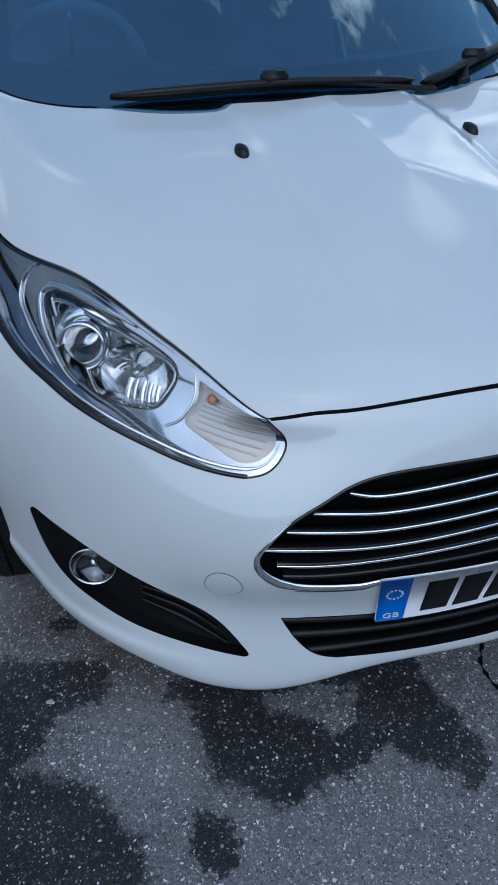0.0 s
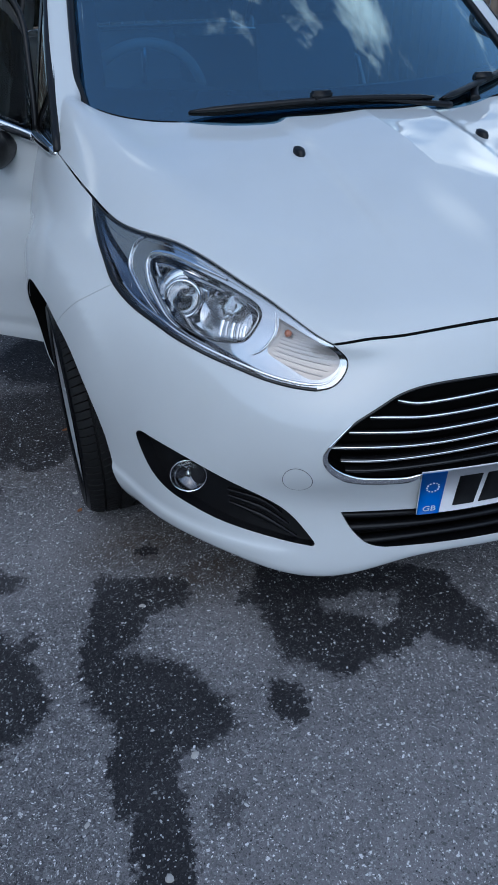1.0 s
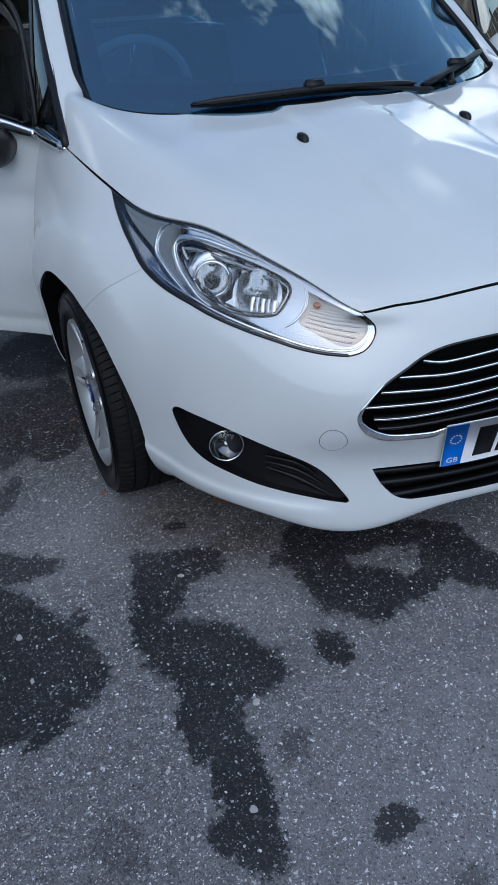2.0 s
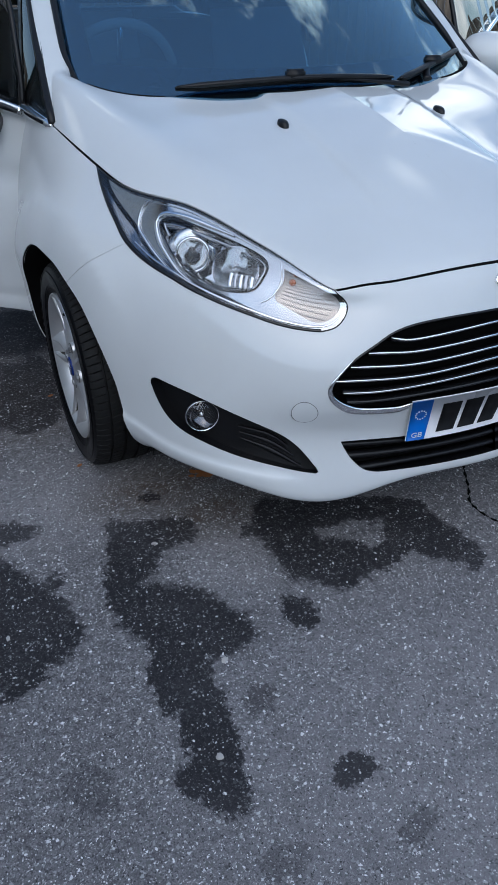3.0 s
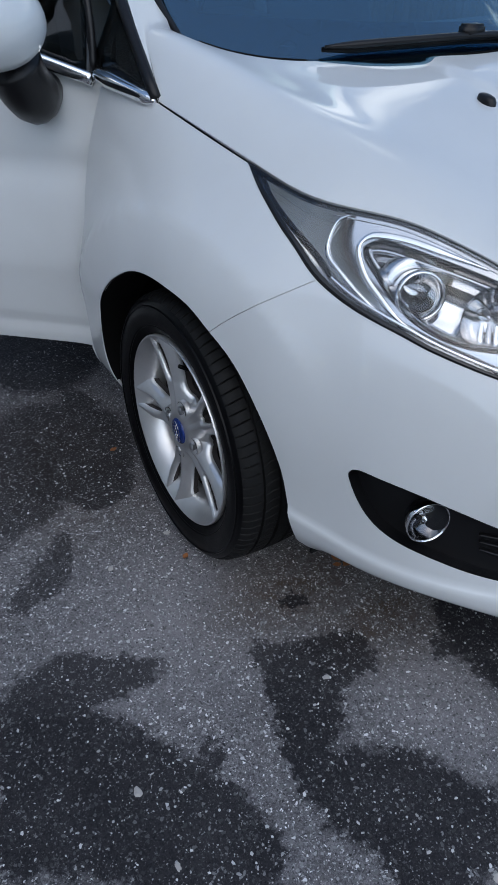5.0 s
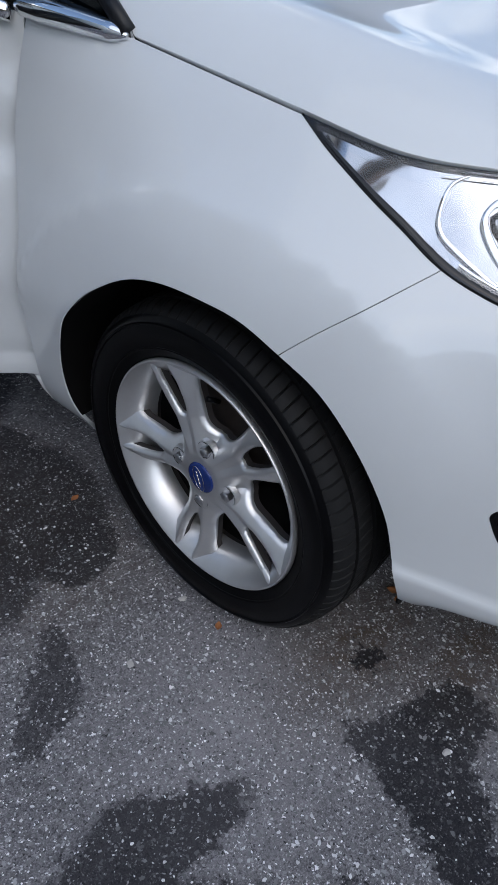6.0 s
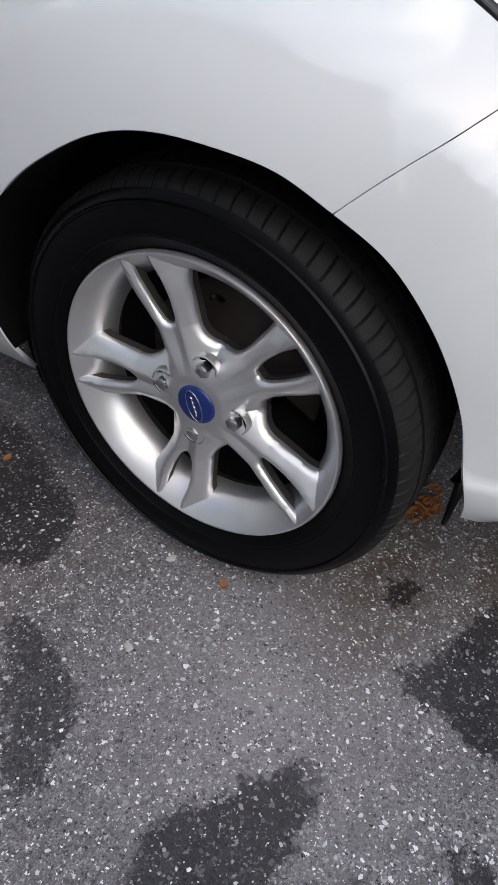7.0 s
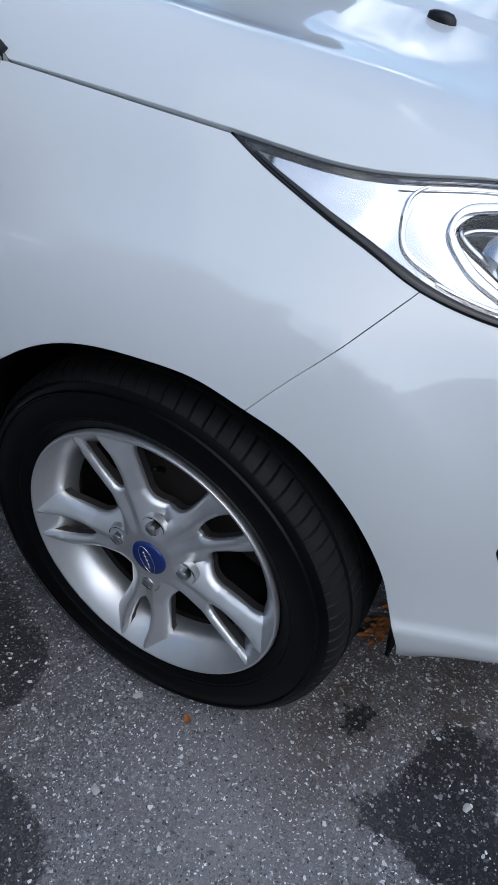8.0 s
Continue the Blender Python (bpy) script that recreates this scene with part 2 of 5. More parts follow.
def skin_normal(u, v):
    e = 0.004
    du, dv = skin(u + e, v) - skin(np.maximum(u - e, 0), v), skin(u, np.minimum(v + e, V[-1])) - skin(u, v - e)
    n = np.cross(du, dv)
    n /= np.maximum(np.linalg.norm(n, axis=-1, keepdims=True), 1e-9)
    return n


def chart(places, axes, near):
    """The chart places whose skin shows at the given pairs along two axes (0 half width, 1 y, 2 z), searched within near = (u0, u1, v0, v1)."""
    u0, u1, v0, v1 = near
    gu, gv = np.meshgrid(np.linspace(u0, u1, 90), np.linspace(v0, v1, 90))
    g = skin(gu, gv)[..., list(axes)]
    out = []
    for place in places:
        d = np.sum((g - np.array(place)) ** 2, -1)
        k = np.unravel_index(d.argmin(), d.shape)
        uv = np.array([gu[k], gv[k]])
        for _ in range(8):
            f = skin(*uv)[list(axes)] - place
            j = np.stack([(skin(uv[0] + .002, uv[1]) - skin(uv[0] - .002, uv[1]))[list(axes)], (skin(uv[0], uv[1] + .002) - skin(uv[0], uv[1] - .002))[list(axes)]], 1) / .004
            step = np.linalg.lstsq(j, f, rcond=None)[0]
            uv = np.clip(uv - np.clip(step, -.05, .05), (u0, v0), (u1, v1))
        out.append(tuple(uv))
    return out



from mathutils import geometry

# ---- mesh helpers ----


def mesh_of(name, verts, faces, normals=None, smooth_faces=True):
    me = bpy.data.meshes.new(name)
    me.from_pydata([tuple(map(float, v)) for v in verts], [], [tuple(map(int, f)) for f in faces])
    me.polygons.foreach_set("use_smooth", [smooth_faces] * len(me.polygons))
    if normals is not None:
        me.normals_split_custom_set_from_vertices([tuple(map(float, n)) for n in normals])
    me.update()
    return me


def part(name, data, material, parent=None, label=""):
    """Links a mesh, a bmesh or (verts, faces, normals) as ONE mesh object under a thing or a part."""
    if isinstance(data, bmesh.types.BMesh):
        me = bpy.data.meshes.new(name)
        for f in data.faces:
            f.smooth = True
        data.to_mesh(me)
        data.free()
    elif isinstance(data, tuple):
        me = mesh_of(name, *data)
    else:
        me = data
    if not me.materials:
        me.materials.append(material)
    ob = new(name, me)
    if parent is not None:
        ob.parent = parent
        ob.matrix_parent_inverse = parent.matrix_world.inverted()
    return tagged(ob, label)


def joined(*pieces):
    verts, faces = [], []
    for v, f, *_ in pieces:
        base = len(verts)
        verts += [tuple(p) for p in v]
        faces += [tuple(i + base for i in q) for q in f]
    return verts, faces


def flip(piece):
    """The mirror image across the car's middle plane."""
    v, f, *n = piece
    v = [(-p[0], p[1], p[2]) for p in v]
    f = [tuple(reversed(q)) for q in f]
    return (v, f, [(-p[0], p[1], p[2]) for p in n[0]]) if n and n[0] is not None else (v, f)


def grid(points, closed_u=False, closed_v=False):
    """Faces over an array of points (rows, columns, 3)."""
    points = np.asarray(points, float)
    r, c = points.shape[:2]
    faces = []
    for i in range(r if closed_u else r - 1):
        for j in range(c if closed_v else c - 1):
            faces.append((i * c + j, i * c + (j + 1) % c, (i + 1) % r * c + (j + 1) % c, (i + 1) % r * c + j))
    return points.reshape(-1, 3).tolist(), faces


def slab(points, thick):
    """A sheet (rows, columns, 3) given thickness away from its face side."""
    p = np.asarray(points, float)
    du, dv = np.gradient(p, axis=1), np.gradient(p, axis=0)
    n = np.cross(du, dv)
    n /= np.maximum(np.linalg.norm(n, axis=-1, keepdims=True), 1e-9)
    q = p - n * thick
    ring = np.concatenate([p, q[:, ::-1]], 1)
    v, f = grid(ring, closed_v=True)
    c = ring.shape[1]
    h = p.shape[1]
    for i, turn in ((0, 1), (p.shape[0] - 1, -1)):
        for j in range(h - 1):
            f.append((i * c + j, i * c + j + 1, i * c + c - 2 - j, i * c + c - 1 - j)[::turn])
    return v, f


def tube(path, radius, sides=10, closed=False, flat=1.0, caps=True):
    """A round or flattened bar along a path; radius may be one number or one for each place."""
    p = np.asarray(path, float)
    n = len(p)
    d = np.roll(p, -1, 0) - np.roll(p, 1, 0) if closed else np.gradient(p, axis=0)
    d /= np.linalg.norm(d, axis=1, keepdims=True)
    r = np.broadcast_to(radius, (n,))
    ring = []
    ref = np.array([0.0, 0, 1]) if abs(d[0][2]) < 0.9 else np.array([1.0, 0, 0])
    for i in range(n):
        a = np.cross(d[i], ref)
        a /= np.linalg.norm(a)
        b = np.cross(a, d[i])
        ref = b
        ring.append([p[i] + r[i] * (math.cos(k) * a + flat * math.sin(k) * b) for k in np.arange(sides) * 2 * math.pi / sides])
    v, f = grid(np.array(ring), closed_u=closed, closed_v=True)
    if caps and not closed:
        f.append(tuple(range(sides))[::-1])
        f.append(tuple((n - 1) * sides + k for k in range(sides)))
    return v, [tuple(reversed(q)) for q in f]


def lathe(profile, axis_point, axis, sides=48, closed=False):
    """Turns a profile of (along, radius) about an axis."""
    axis = Vector(axis).normalized()
    a = axis.orthogonal().normalized()
    b = axis.cross(a)
    o = Vector(axis_point)
    rows = [[o + axis * s + (a * math.cos(k) + b * math.sin(k)) * r for k in np.arange(sides) * 2 * math.pi / sides] for s, r in profile]
    v, f = grid(np.array(rows), closed_u=closed, closed_v=True)
    return v, f


def box(lo, hi, bevel=0.0):
    bm = bmesh.new()
    bmesh.ops.create_cube(bm, size=1, matrix=Matrix.Translation((Vector(lo) + Vector(hi)) / 2) @ Matrix.Diagonal((*(Vector(hi) - Vector(lo)), 1)))
    if bevel:
        bmesh.ops.bevel(bm, geom=bm.edges[:], offset=bevel, segments=2, affect="EDGES")
    bm.verts.index_update()
    v, f = [tuple(p.co) for p in bm.verts], [tuple(q.index for q in g.verts) for g in bm.faces]
    bm.free()
    return v, f


def rounded(points, n=60, closed=False):
    """A smooth line through the points, evenly sampled."""
    p = np.asarray(points, float)
    if closed:
        p = np.concatenate([p[-3:], p, p[:3]])
    d = np.concatenate([[0], np.cumsum(np.linalg.norm(np.diff(p, axis=0), axis=1) ** 0.5)])
    s = np.linspace(d[3], d[-3], n + 1)[:-1] if closed else np.linspace(d[0], d[-1], n)
    return spline(d, p, s)


def line(a, b, step=0.01):
    n = max(2, int(np.hypot(a[0] - b[0], a[1] - b[1]) / step) + 1)
    return np.linspace(a, b, n)


def loop(*pieces):
    """Joins lines into one outline without doubled places."""
    out = []
    for p in pieces:
        for q in np.asarray(p, float):
            if not out or np.hypot(*(q - out[-1])) > 1e-4:
                out.append(q)
    if np.hypot(*(out[0] - out[-1])) < 1e-4:
        out.pop()
    out = np.array(out)
    x, y = out.T
    return out if np.sum(x * np.roll(y, -1) - y * np.roll(x, -1)) > 0 else out[::-1]


def inside(poly, p):
    x, y = p[:, 0][:, None], p[:, 1][:, None]
    a, b = poly, np.roll(poly, -1, 0)
    cross = (a[:, 1] > y) != (b[:, 1] > y)
    with np.errstate(divide="ignore", invalid="ignore"):
        at = (b[:, 0] - a[:, 0]) * (y - a[:, 1]) / (b[:, 1] - a[:, 1]) + a[:, 0]
    return (cross & (x < at)).sum(1) % 2 == 1


def shrink(poly, by):
    """Moves an outline inwards (its left side is in), leaving the middle plane alone."""
    a, b = np.roll(poly, 1, 0), np.roll(poly, -1, 0)
    d1, d2 = poly - a, b - poly
    n1, n2 = np.stack([-d1[:, 1], d1[:, 0]], 1), np.stack([-d2[:, 1], d2[:, 0]], 1)
    n1 /= np.linalg.norm(n1, axis=1, keepdims=True) + 1e-12
    n2 /= np.linalg.norm(n2, axis=1, keepdims=True) + 1e-12
    n = n1 + n2
    n /= np.maximum(np.sum(n * n1, 1, keepdims=True), 0.5)
    moved = poly + n * by
    moved[poly[:, 0] < 1e-6, 0] = 0
    moved[:, 0] = np.maximum(moved[:, 0], 0)
    return moved


def at_skin(uv, lift=0.0):
    """World places on the driver's side of the skin, lifted off it (by a number, or by a function of the place)."""
    uv = np.asarray(uv, float)
    h = lift(uv)[..., None] if callable(lift) else lift
    p = skin(uv[..., 0], uv[..., 1]) + skin_normal(uv[..., 0], uv[..., 1]) * h
    p[..., 0] *= -1
    return p


def panel(outline, holes=(), step=0.013, lip=0.014, gap=0.0015, lift=0.0):
    """A skin panel on the driver's side inside an outline of chart places, with turned-in edges."""
    outer = shrink(loop(outline), gap)
    outer[outer[:, 1] > 1.195, 1] = 1.2
    rings = [outer] + [shrink(loop(h), -gap) for h in holes]
    (u0, v0), (u1, v1) = outer.min(0), outer.max(0)
    g = np.stack(np.meshgrid(np.arange(u0, u1, step), np.arange(v0, v1, step)), -1).reshape(-1, 2)
    keep = inside(outer, g)
    for r in rings[1:]:
        keep &= ~inside(r, g)
    g = g[keep]
    edge = np.concatenate([np.concatenate([r, (r + np.roll(r, -1, 0)) / 2]) for r in rings])
    far = np.ones(len(g), bool)
    for k in range(0, len(g), 2000):
        far[k:k + 2000] = np.min(((g[k:k + 2000, None] - edge[None]) ** 2).sum(-1), 1) > (0.45 * step) ** 2
    g = g[far]
    pts, edges = [], []
    for r in rings:
        base = len(pts)
        pts += [tuple(p) for p in r]
        edges += [(base + i, base + (i + 1) % len(r)) for i in range(len(r))]
    pts += [tuple(p) for p in g]
    v2, _, f2, *_ = geometry.delaunay_2d_cdt([Vector(p) for p in pts], edges, [], 0, 1e-7)
    uv = np.array([tuple(p) for p in v2])
    tri = np.array(f2)
    mid = uv[tri].mean(1)
    ok = inside(outer, mid)
    for r in rings[1:]:
        ok &= ~inside(r, mid)
    tri = tri[ok]
    e1, e2 = uv[tri[:, 1]] - uv[tri[:, 0]], uv[tri[:, 2]] - uv[tri[:, 0]]
    tri = tri[np.abs(e1[:, 0] * e2[:, 1] - e1[:, 1] * e2[:, 0]) > 1e-9]
    v = at_skin(uv, lift)
    n = skin_normal(uv[:, 0], uv[:, 1])
    n[:, 0] *= -1
    if callable(lift):
        du, dv = (at_skin(uv + d, lift) - at_skin(uv - d, lift) for d in (np.array((.003, 0)), np.array((0, .003))))
        leaning = np.cross(dv, du)
        n = leaning / np.linalg.norm(leaning, axis=1, keepdims=True)
    a, b, c = v[tri[:, 0]], v[tri[:, 1]], v[tri[:, 2]]
    wrong = np.sum(np.cross(b - a, c - a) * n[tri].mean(1), 1) < 0
    tri[wrong] = tri[wrong][:, ::-1]
    verts, normals, faces = v.tolist(), n.tolist(), tri.tolist()
    if lip:
        for k, r in enumerate(rings):
            m = skin_normal(r[:, 0], r[:, 1])
            m[:, 0] *= -1
            p0 = at_skin(r, lift)
            away = p0 - at_skin(shrink(r, 0.004 if k == 0 else -0.004), lift)
            away /= np.linalg.norm(away, axis=1, keepdims=True) + 1e-9
            rows = [(p0, m), (p0 - m * 0.0012 + away * 0.0006, m * .5 + away), (p0 - m * lip + away * 0.0006, away)]
            base, cnt = len(verts), len(r)
            for q, nn in rows:
                verts += q.tolist()
                normals += (nn / np.linalg.norm(nn, axis=1, keepdims=True)).tolist()
            for row in range(2):
                for i in range(cnt):
                    j = (i + 1) % cnt
                    if r[i, 0] < 1e-6 and r[j, 0] < 1e-6 or r[i, 1] > 1.199 and r[j, 1] > 1.199:
                        continue
                    q = (base + row * cnt + i, base + row * cnt + j, base + (row + 1) * cnt + j, base + (row + 1) * cnt + i)
                    fa, fb, fc = (np.array(verts[x]) for x in q[:3])
                    faces.append(q if np.dot(np.cross(fb - fa, fc - fa), np.array(normals[q[0]]) + away[i]) > 0 else q[::-1])
    return verts, faces, normals


def whole(piece):
    """Both halves of a panel that crosses the middle plane, as one mesh."""
    v, f, n = piece
    v2, f2, n2 = flip(piece)
    base = len(v)
    return v + v2, [tuple(q) for q in f] + [tuple(i + base for i in q) for q in f2], list(n) + list(n2)


def strip_on_skin(line_uv, wide, lift, thick=0.004, closed=False):
    """A flat moulding along a line of chart places: width, lift of its face and thickness."""
    c = np.asarray(line_uv, float)
    d = np.roll(c, -1, 0) - np.roll(c, 1, 0) if closed else np.gradient(c, axis=0)
    d /= np.linalg.norm(d, axis=1, keepdims=True)
    s = np.stack([-d[:, 1], d[:, 0]], 1) * np.broadcast_to(wide, (len(c),))[:, None] / 2
    ok = lambda q: np.stack([np.maximum(q[:, 0], 0), q[:, 1]], 1)
    under = lambda by: (lambda uv: lift(uv) - by) if callable(lift) else lift - by
    rows = np.stack([at_skin(ok(c - s), under(thick)), at_skin(ok(c - s), under(.2 * thick)), at_skin(ok(c - .7 * s), lift), at_skin(ok(c + .7 * s), lift), at_skin(ok(c + s), under(.2 * thick)), at_skin(ok(c + s), under(thick))], 1)
    v, f = grid(rows, closed_u=closed, closed_v=True)
    return v, [tuple(reversed(q)) for q in f]



# ---- ground ----


def asphalt():
    k = Mat("asphalt", Roughness=0.8)
    wide = k.noise(1.6, 6, 0.6)
    fine = k.noise(420.0, 4, 0.7)
    sand = k.noise(170.0, 5, 0.75)
    base = k.mix(wide, (0.127, 0.118, 0.125), (0.190, 0.177, 0.187))
    base = k.mix(k.ramp(fine, (0.42, 0.0), (0.68, 1.0)), base, (0.36, 0.355, 0.36))
    base = k.mix(k.ramp(sand, (0.30, 1.0), (0.50, 0.0)), base, (0.030, 0.030, 0.034))
    ragged = k.node("ShaderNodeTexNoise", Scale=260.0, Detail=2.0)
    k.link(k.obj, ragged.inputs["Vector"])
    nudge = k.node("ShaderNodeVectorMath")
    nudge.operation = "MULTIPLY_ADD"
    k.link(ragged.outputs["Color"], nudge.inputs[0])
    nudge.inputs[1].default_value = (0.006, 0.006, 0)
    k.link(k.obj, nudge.inputs[2])

    def chips(scale, least, most, kept):
        """Stone chips of many sizes: how much of one shows here, and its tone."""
        cell = k.node("ShaderNodeTexVoronoi", Scale=scale)
        k.link(nudge.outputs[0], cell.inputs["Vector"])
        edge = k.node("ShaderNodeTexVoronoi", Scale=scale)
        edge.feature = "DISTANCE_TO_EDGE"
        k.link(nudge.outputs[0], edge.inputs["Vector"])
        pick = k.node("ShaderNodeSeparateColor")
        k.link(cell.outputs["Color"], pick.inputs[0])
        inset = k.math("MULTIPLY_ADD", pick.outputs[2], most)
        inset.node.inputs[2].default_value = least
        body = k.math("MULTIPLY", k.math("SUBTRACT", edge.outputs["Distance"], inset), 16.0)
        body.node.use_clamp = True
        return k.math("MULTIPLY", body, k.ramp(pick.outputs[0], (kept, 0.0), (kept + .04, 1.0))), pick.outputs[1]

    chip, shade = chips(170.0, 0.05, 0.44, 0.42)
    fleck, shade2 = chips(380.0, 0.03, 0.34, 0.18)
    pits = k.ramp(k.noise(150.0, 4, 0.7), (0.34, 1.0), (0.44, 0.0))
    base = k.mix(pits, base, (0.025, 0.025, 0.028))
    base = k.mix(k.ramp(k.noise(38.0, 5, 0.7), (0.36, 0.55), (0.62, 0.0)), base, (0.055, 0.054, 0.058))
    tint = k.ramp(shade, (0.0, 0.09), (0.5, 0.20), (0.82, 0.36), (1.0, 0.85))
    tint2 = k.ramp(shade2, (0.0, 0.03), (0.4, 0.17), (0.8, 0.45), (1.0, 1.0))
    # drier, paler stretches
    pale = None
    for x, y, rx, ry in ((-.35, -1.30, .75, .60), (-.95, -.22, .30, .26), (-.62, -.62, .14, .22)):
        m = k.node("ShaderNodeMapping")
        m.vector_type = "TEXTURE"
        m.inputs["Location"].default_value = (x, y, 0)
        m.inputs["Scale"].default_value = (rx, ry, 1000)
        k.link(k.obj, m.inputs["Vector"])
        d = k.node("ShaderNodeVectorMath")
        d.operation = "LENGTH"
        k.link(m.outputs[0], d.inputs[0])
        one = k.ramp(d.outputs["Value"], (0.3, 1.0), (1.0, 0.0))
        pale = one if pale is None else k.math("MAXIMUM", pale, one)
    pale = k.math("MULTIPLY", pale, k.ramp(k.noise(12.0, 6, 0.7), (0.3, 0.25), (0.6, 0.7)))
    base = k.mix(pale, base, k.mix(fine, (0.153, 0.143, 0.149), (0.425, 0.405, 0.415)))
    # brown soil washed in beside the front wheel
    soil = None
    for x, y, rx, ry in ((-.70, -.27, .26, .14), (-.97, .40, .28, .40), (-.58, -.42, .22, .14)):
        m = k.node("ShaderNodeMapping")
        m.vector_type = "TEXTURE"
        m.inputs["Location"].default_value = (x, y, 0)
        m.inputs["Scale"].default_value = (rx, ry, 1000)
        k.link(k.obj, m.inputs["Vector"])
        d = k.node("ShaderNodeVectorMath")
        d.operation = "LENGTH"
        k.link(m.outputs[0], d.inputs[0])
        one = k.ramp(d.outputs["Value"], (0.2, 1.0), (1.0, 0.0))
        soil = one if soil is None else k.math("MAXIMUM", soil, one)
    soil = k.math("MULTIPLY", soil, k.ramp(k.noise(24.0, 6, 0.7), (0.32, 0.25), (0.58, 0.9)))
    base = k.mix(soil, base, k.mix(fine, (0.035, 0.026, 0.019), (0.13, 0.10, 0.075)))
    # damp and oily stains and the darker patches by the door, each with its own ragged edge
    warp = k.node("ShaderNodeTexNoise", Scale=9.0, Detail=7.0, Roughness=0.68)
    k.link(k.obj, warp.inputs["Vector"])
    shift = k.node("ShaderNodeVectorMath")
    shift.operation = "MULTIPLY_ADD"
    k.link(warp.outputs["Color"], shift.inputs[0])
    shift.inputs[1].default_value = (0.11, 0.11, 0)
    add = k.node("ShaderNodeVectorMath")
    add.operation = "ADD"
    k.link(k.obj, add.inputs[0])
    add.inputs[1].default_value = (-0.092, -0.092, 0)
    fray = k.node("ShaderNodeTexNoise", Scale=70.0, Detail=5.0, Roughness=0.7)
    k.link(k.obj, fray.inputs["Vector"])
    fine_shift = k.node("ShaderNodeVectorMath")
    fine_shift.operation = "MULTIPLY_ADD"
    k.link(fray.outputs["Color"], fine_shift.inputs[0])
    fine_shift.inputs[1].default_value = (0.075, 0.075, 0)
    k.link(add.outputs[0], fine_shift.inputs[2])
    k.link(fine_shift.outputs[0], shift.inputs[2])
    wet = None
    for x, y, rx, ry, turn, deep in STAINS:
        m = k.node("ShaderNodeMapping")
        m.vector_type = "TEXTURE"
        m.inputs["Location"].default_value = (x, y, 0)
        m.inputs["Rotation"].default_value = (0, 0, radians(turn))
        m.inputs["Scale"].default_value = (rx, ry, 1000)
        k.link(shift.outputs[0], m.inputs["Vector"])
        d = k.node("ShaderNodeVectorMath")
        d.operation = "LENGTH"
        k.link(m.outputs[0], d.inputs[0])
        body = k.math("MULTIPLY", k.math("SUBTRACT", 1.03, d.outputs["Value"]), 5.5)
        body.node.use_clamp = True
        body = k.math("MULTIPLY", body, deep)
        wet = body if wet is None else k.math("MAXIMUM", wet, body)
    wet = k.math("MULTIPLY", wet, k.ramp(k.noise(6.0, 5, 0.65), (0.25, 0.86), (0.55, 1.0)))
    far = k.ramp(k.noise(1.1, 7, 0.7), (0.60, 0.0), (0.64, 0.7))
    wet = k.math("MAXIMUM", wet, k.math("MULTIPLY", far, 0.6))
    soaked = k.mix(wet, base, k.mix(0.88, base, (0.006, 0.0057, 0.0085)))
    grimy = k.mix(k.math("MULTIPLY", wet, 0.72), tint, (0.012, 0.012, 0.015))
    grimy2 = k.mix(k.math("MULTIPLY", wet, 0.82), tint2, (0.012, 0.012, 0.015))
    k.set("Base Color", k.mix(chip, k.mix(fleck, soaked, grimy2), grimy))
    k.set("Roughness", k.ramp(wet, (0.0, 0.9), (1.0, 0.7)))
    k.b.inputs["Specular IOR Level"].default_value = 0.18
    h = k.math("ADD", k.math("MULTIPLY", chip, 0.5), fine)
    k.bump(h, 0.55, 0.003)
    return k.m


# damp stains and darker patches: x, y, half lengths, turn and depth of each lobe
LEFT_STAIN = [(-1.172, -.468, .248, .091, 122, 1), (-1.085, -.649, .094, .113, 21, 1), (-1.209, -.536, .157, .086, 157, 1), (-1.152, -.259, .155, .066, 161, .9), (-1.301, -.398, .17, .06, 72, 1), (-1.154, -.719, .03, .053, 171, 1), (-1.042, -.602, .057, .034, 109, 1), (-1.127, -.75, .036, .09, 130, 1), (-1.32, -.70, .14, .09, 100, .9), (-1.22, -.69, .13, .08, 30, 1), (-1.27, -.31, .11, .10, 0, .95)]
LONG_STAIN = [(-.792, -.746, .183, .10, 131, 1), (-.838, -.956, .256, .051, 80, 1), (-.817, -.486, .072, .127, 156, 1), (-.703, -.461, .07, .048, 29, .9), (-.885, -1.142, .086, .041, 117, 1), (-.868, -.832, .116, .026, 70, 1), (-.712, -.43, .035, .07, 63, .9), (-.884, -.597, .098, .038, 88, 1), (-.822, -.402, .067, .039, 113, .9), (-.877, -.909, .038, .067, 167, 1)]
NOSE_STAIN = [(-.443, -.608, .188, .086, 88, 1), (-.128, -.738, .147, .087, 107, 1), (-.386, -.738, .099, .098, 57, 1), (-.28, -.561, .155, .038, 138, 1), (-.12, -.618, .038, .091, 58, 1), (-.077, -.852, .056, .029, 60, .9), (-.323, -.555, .155, .06, 172, 1), (-.253, -.764, .043, .075, 110, 1), (-.548, -.838, .045, .058, 20, 1)]
# small stains, then broad darker lobes beside the sill and below the door
DOOR_DARK = [(-.894, .248, .087, .056, 69, .9), (-.936, .223, .048, .072, 123, .9), (-1.125, .018, .077, .047, 66, .75), (-1.075, .094, .031, .053, 159, .75), (-1.176, -.012, .053, .039, 42, .75), (-1.13, .32, .17, .15, 20, .8), (-1.32, .22, .16, .14, 0, .8), (-.96, .46, .22, .26, 0, .88), (-.84, .95, .20, .24, 0, .9), (-1.12, .34, .14, .09, 30, .7), (-.84, .55, .06, .20, 0, .85)]
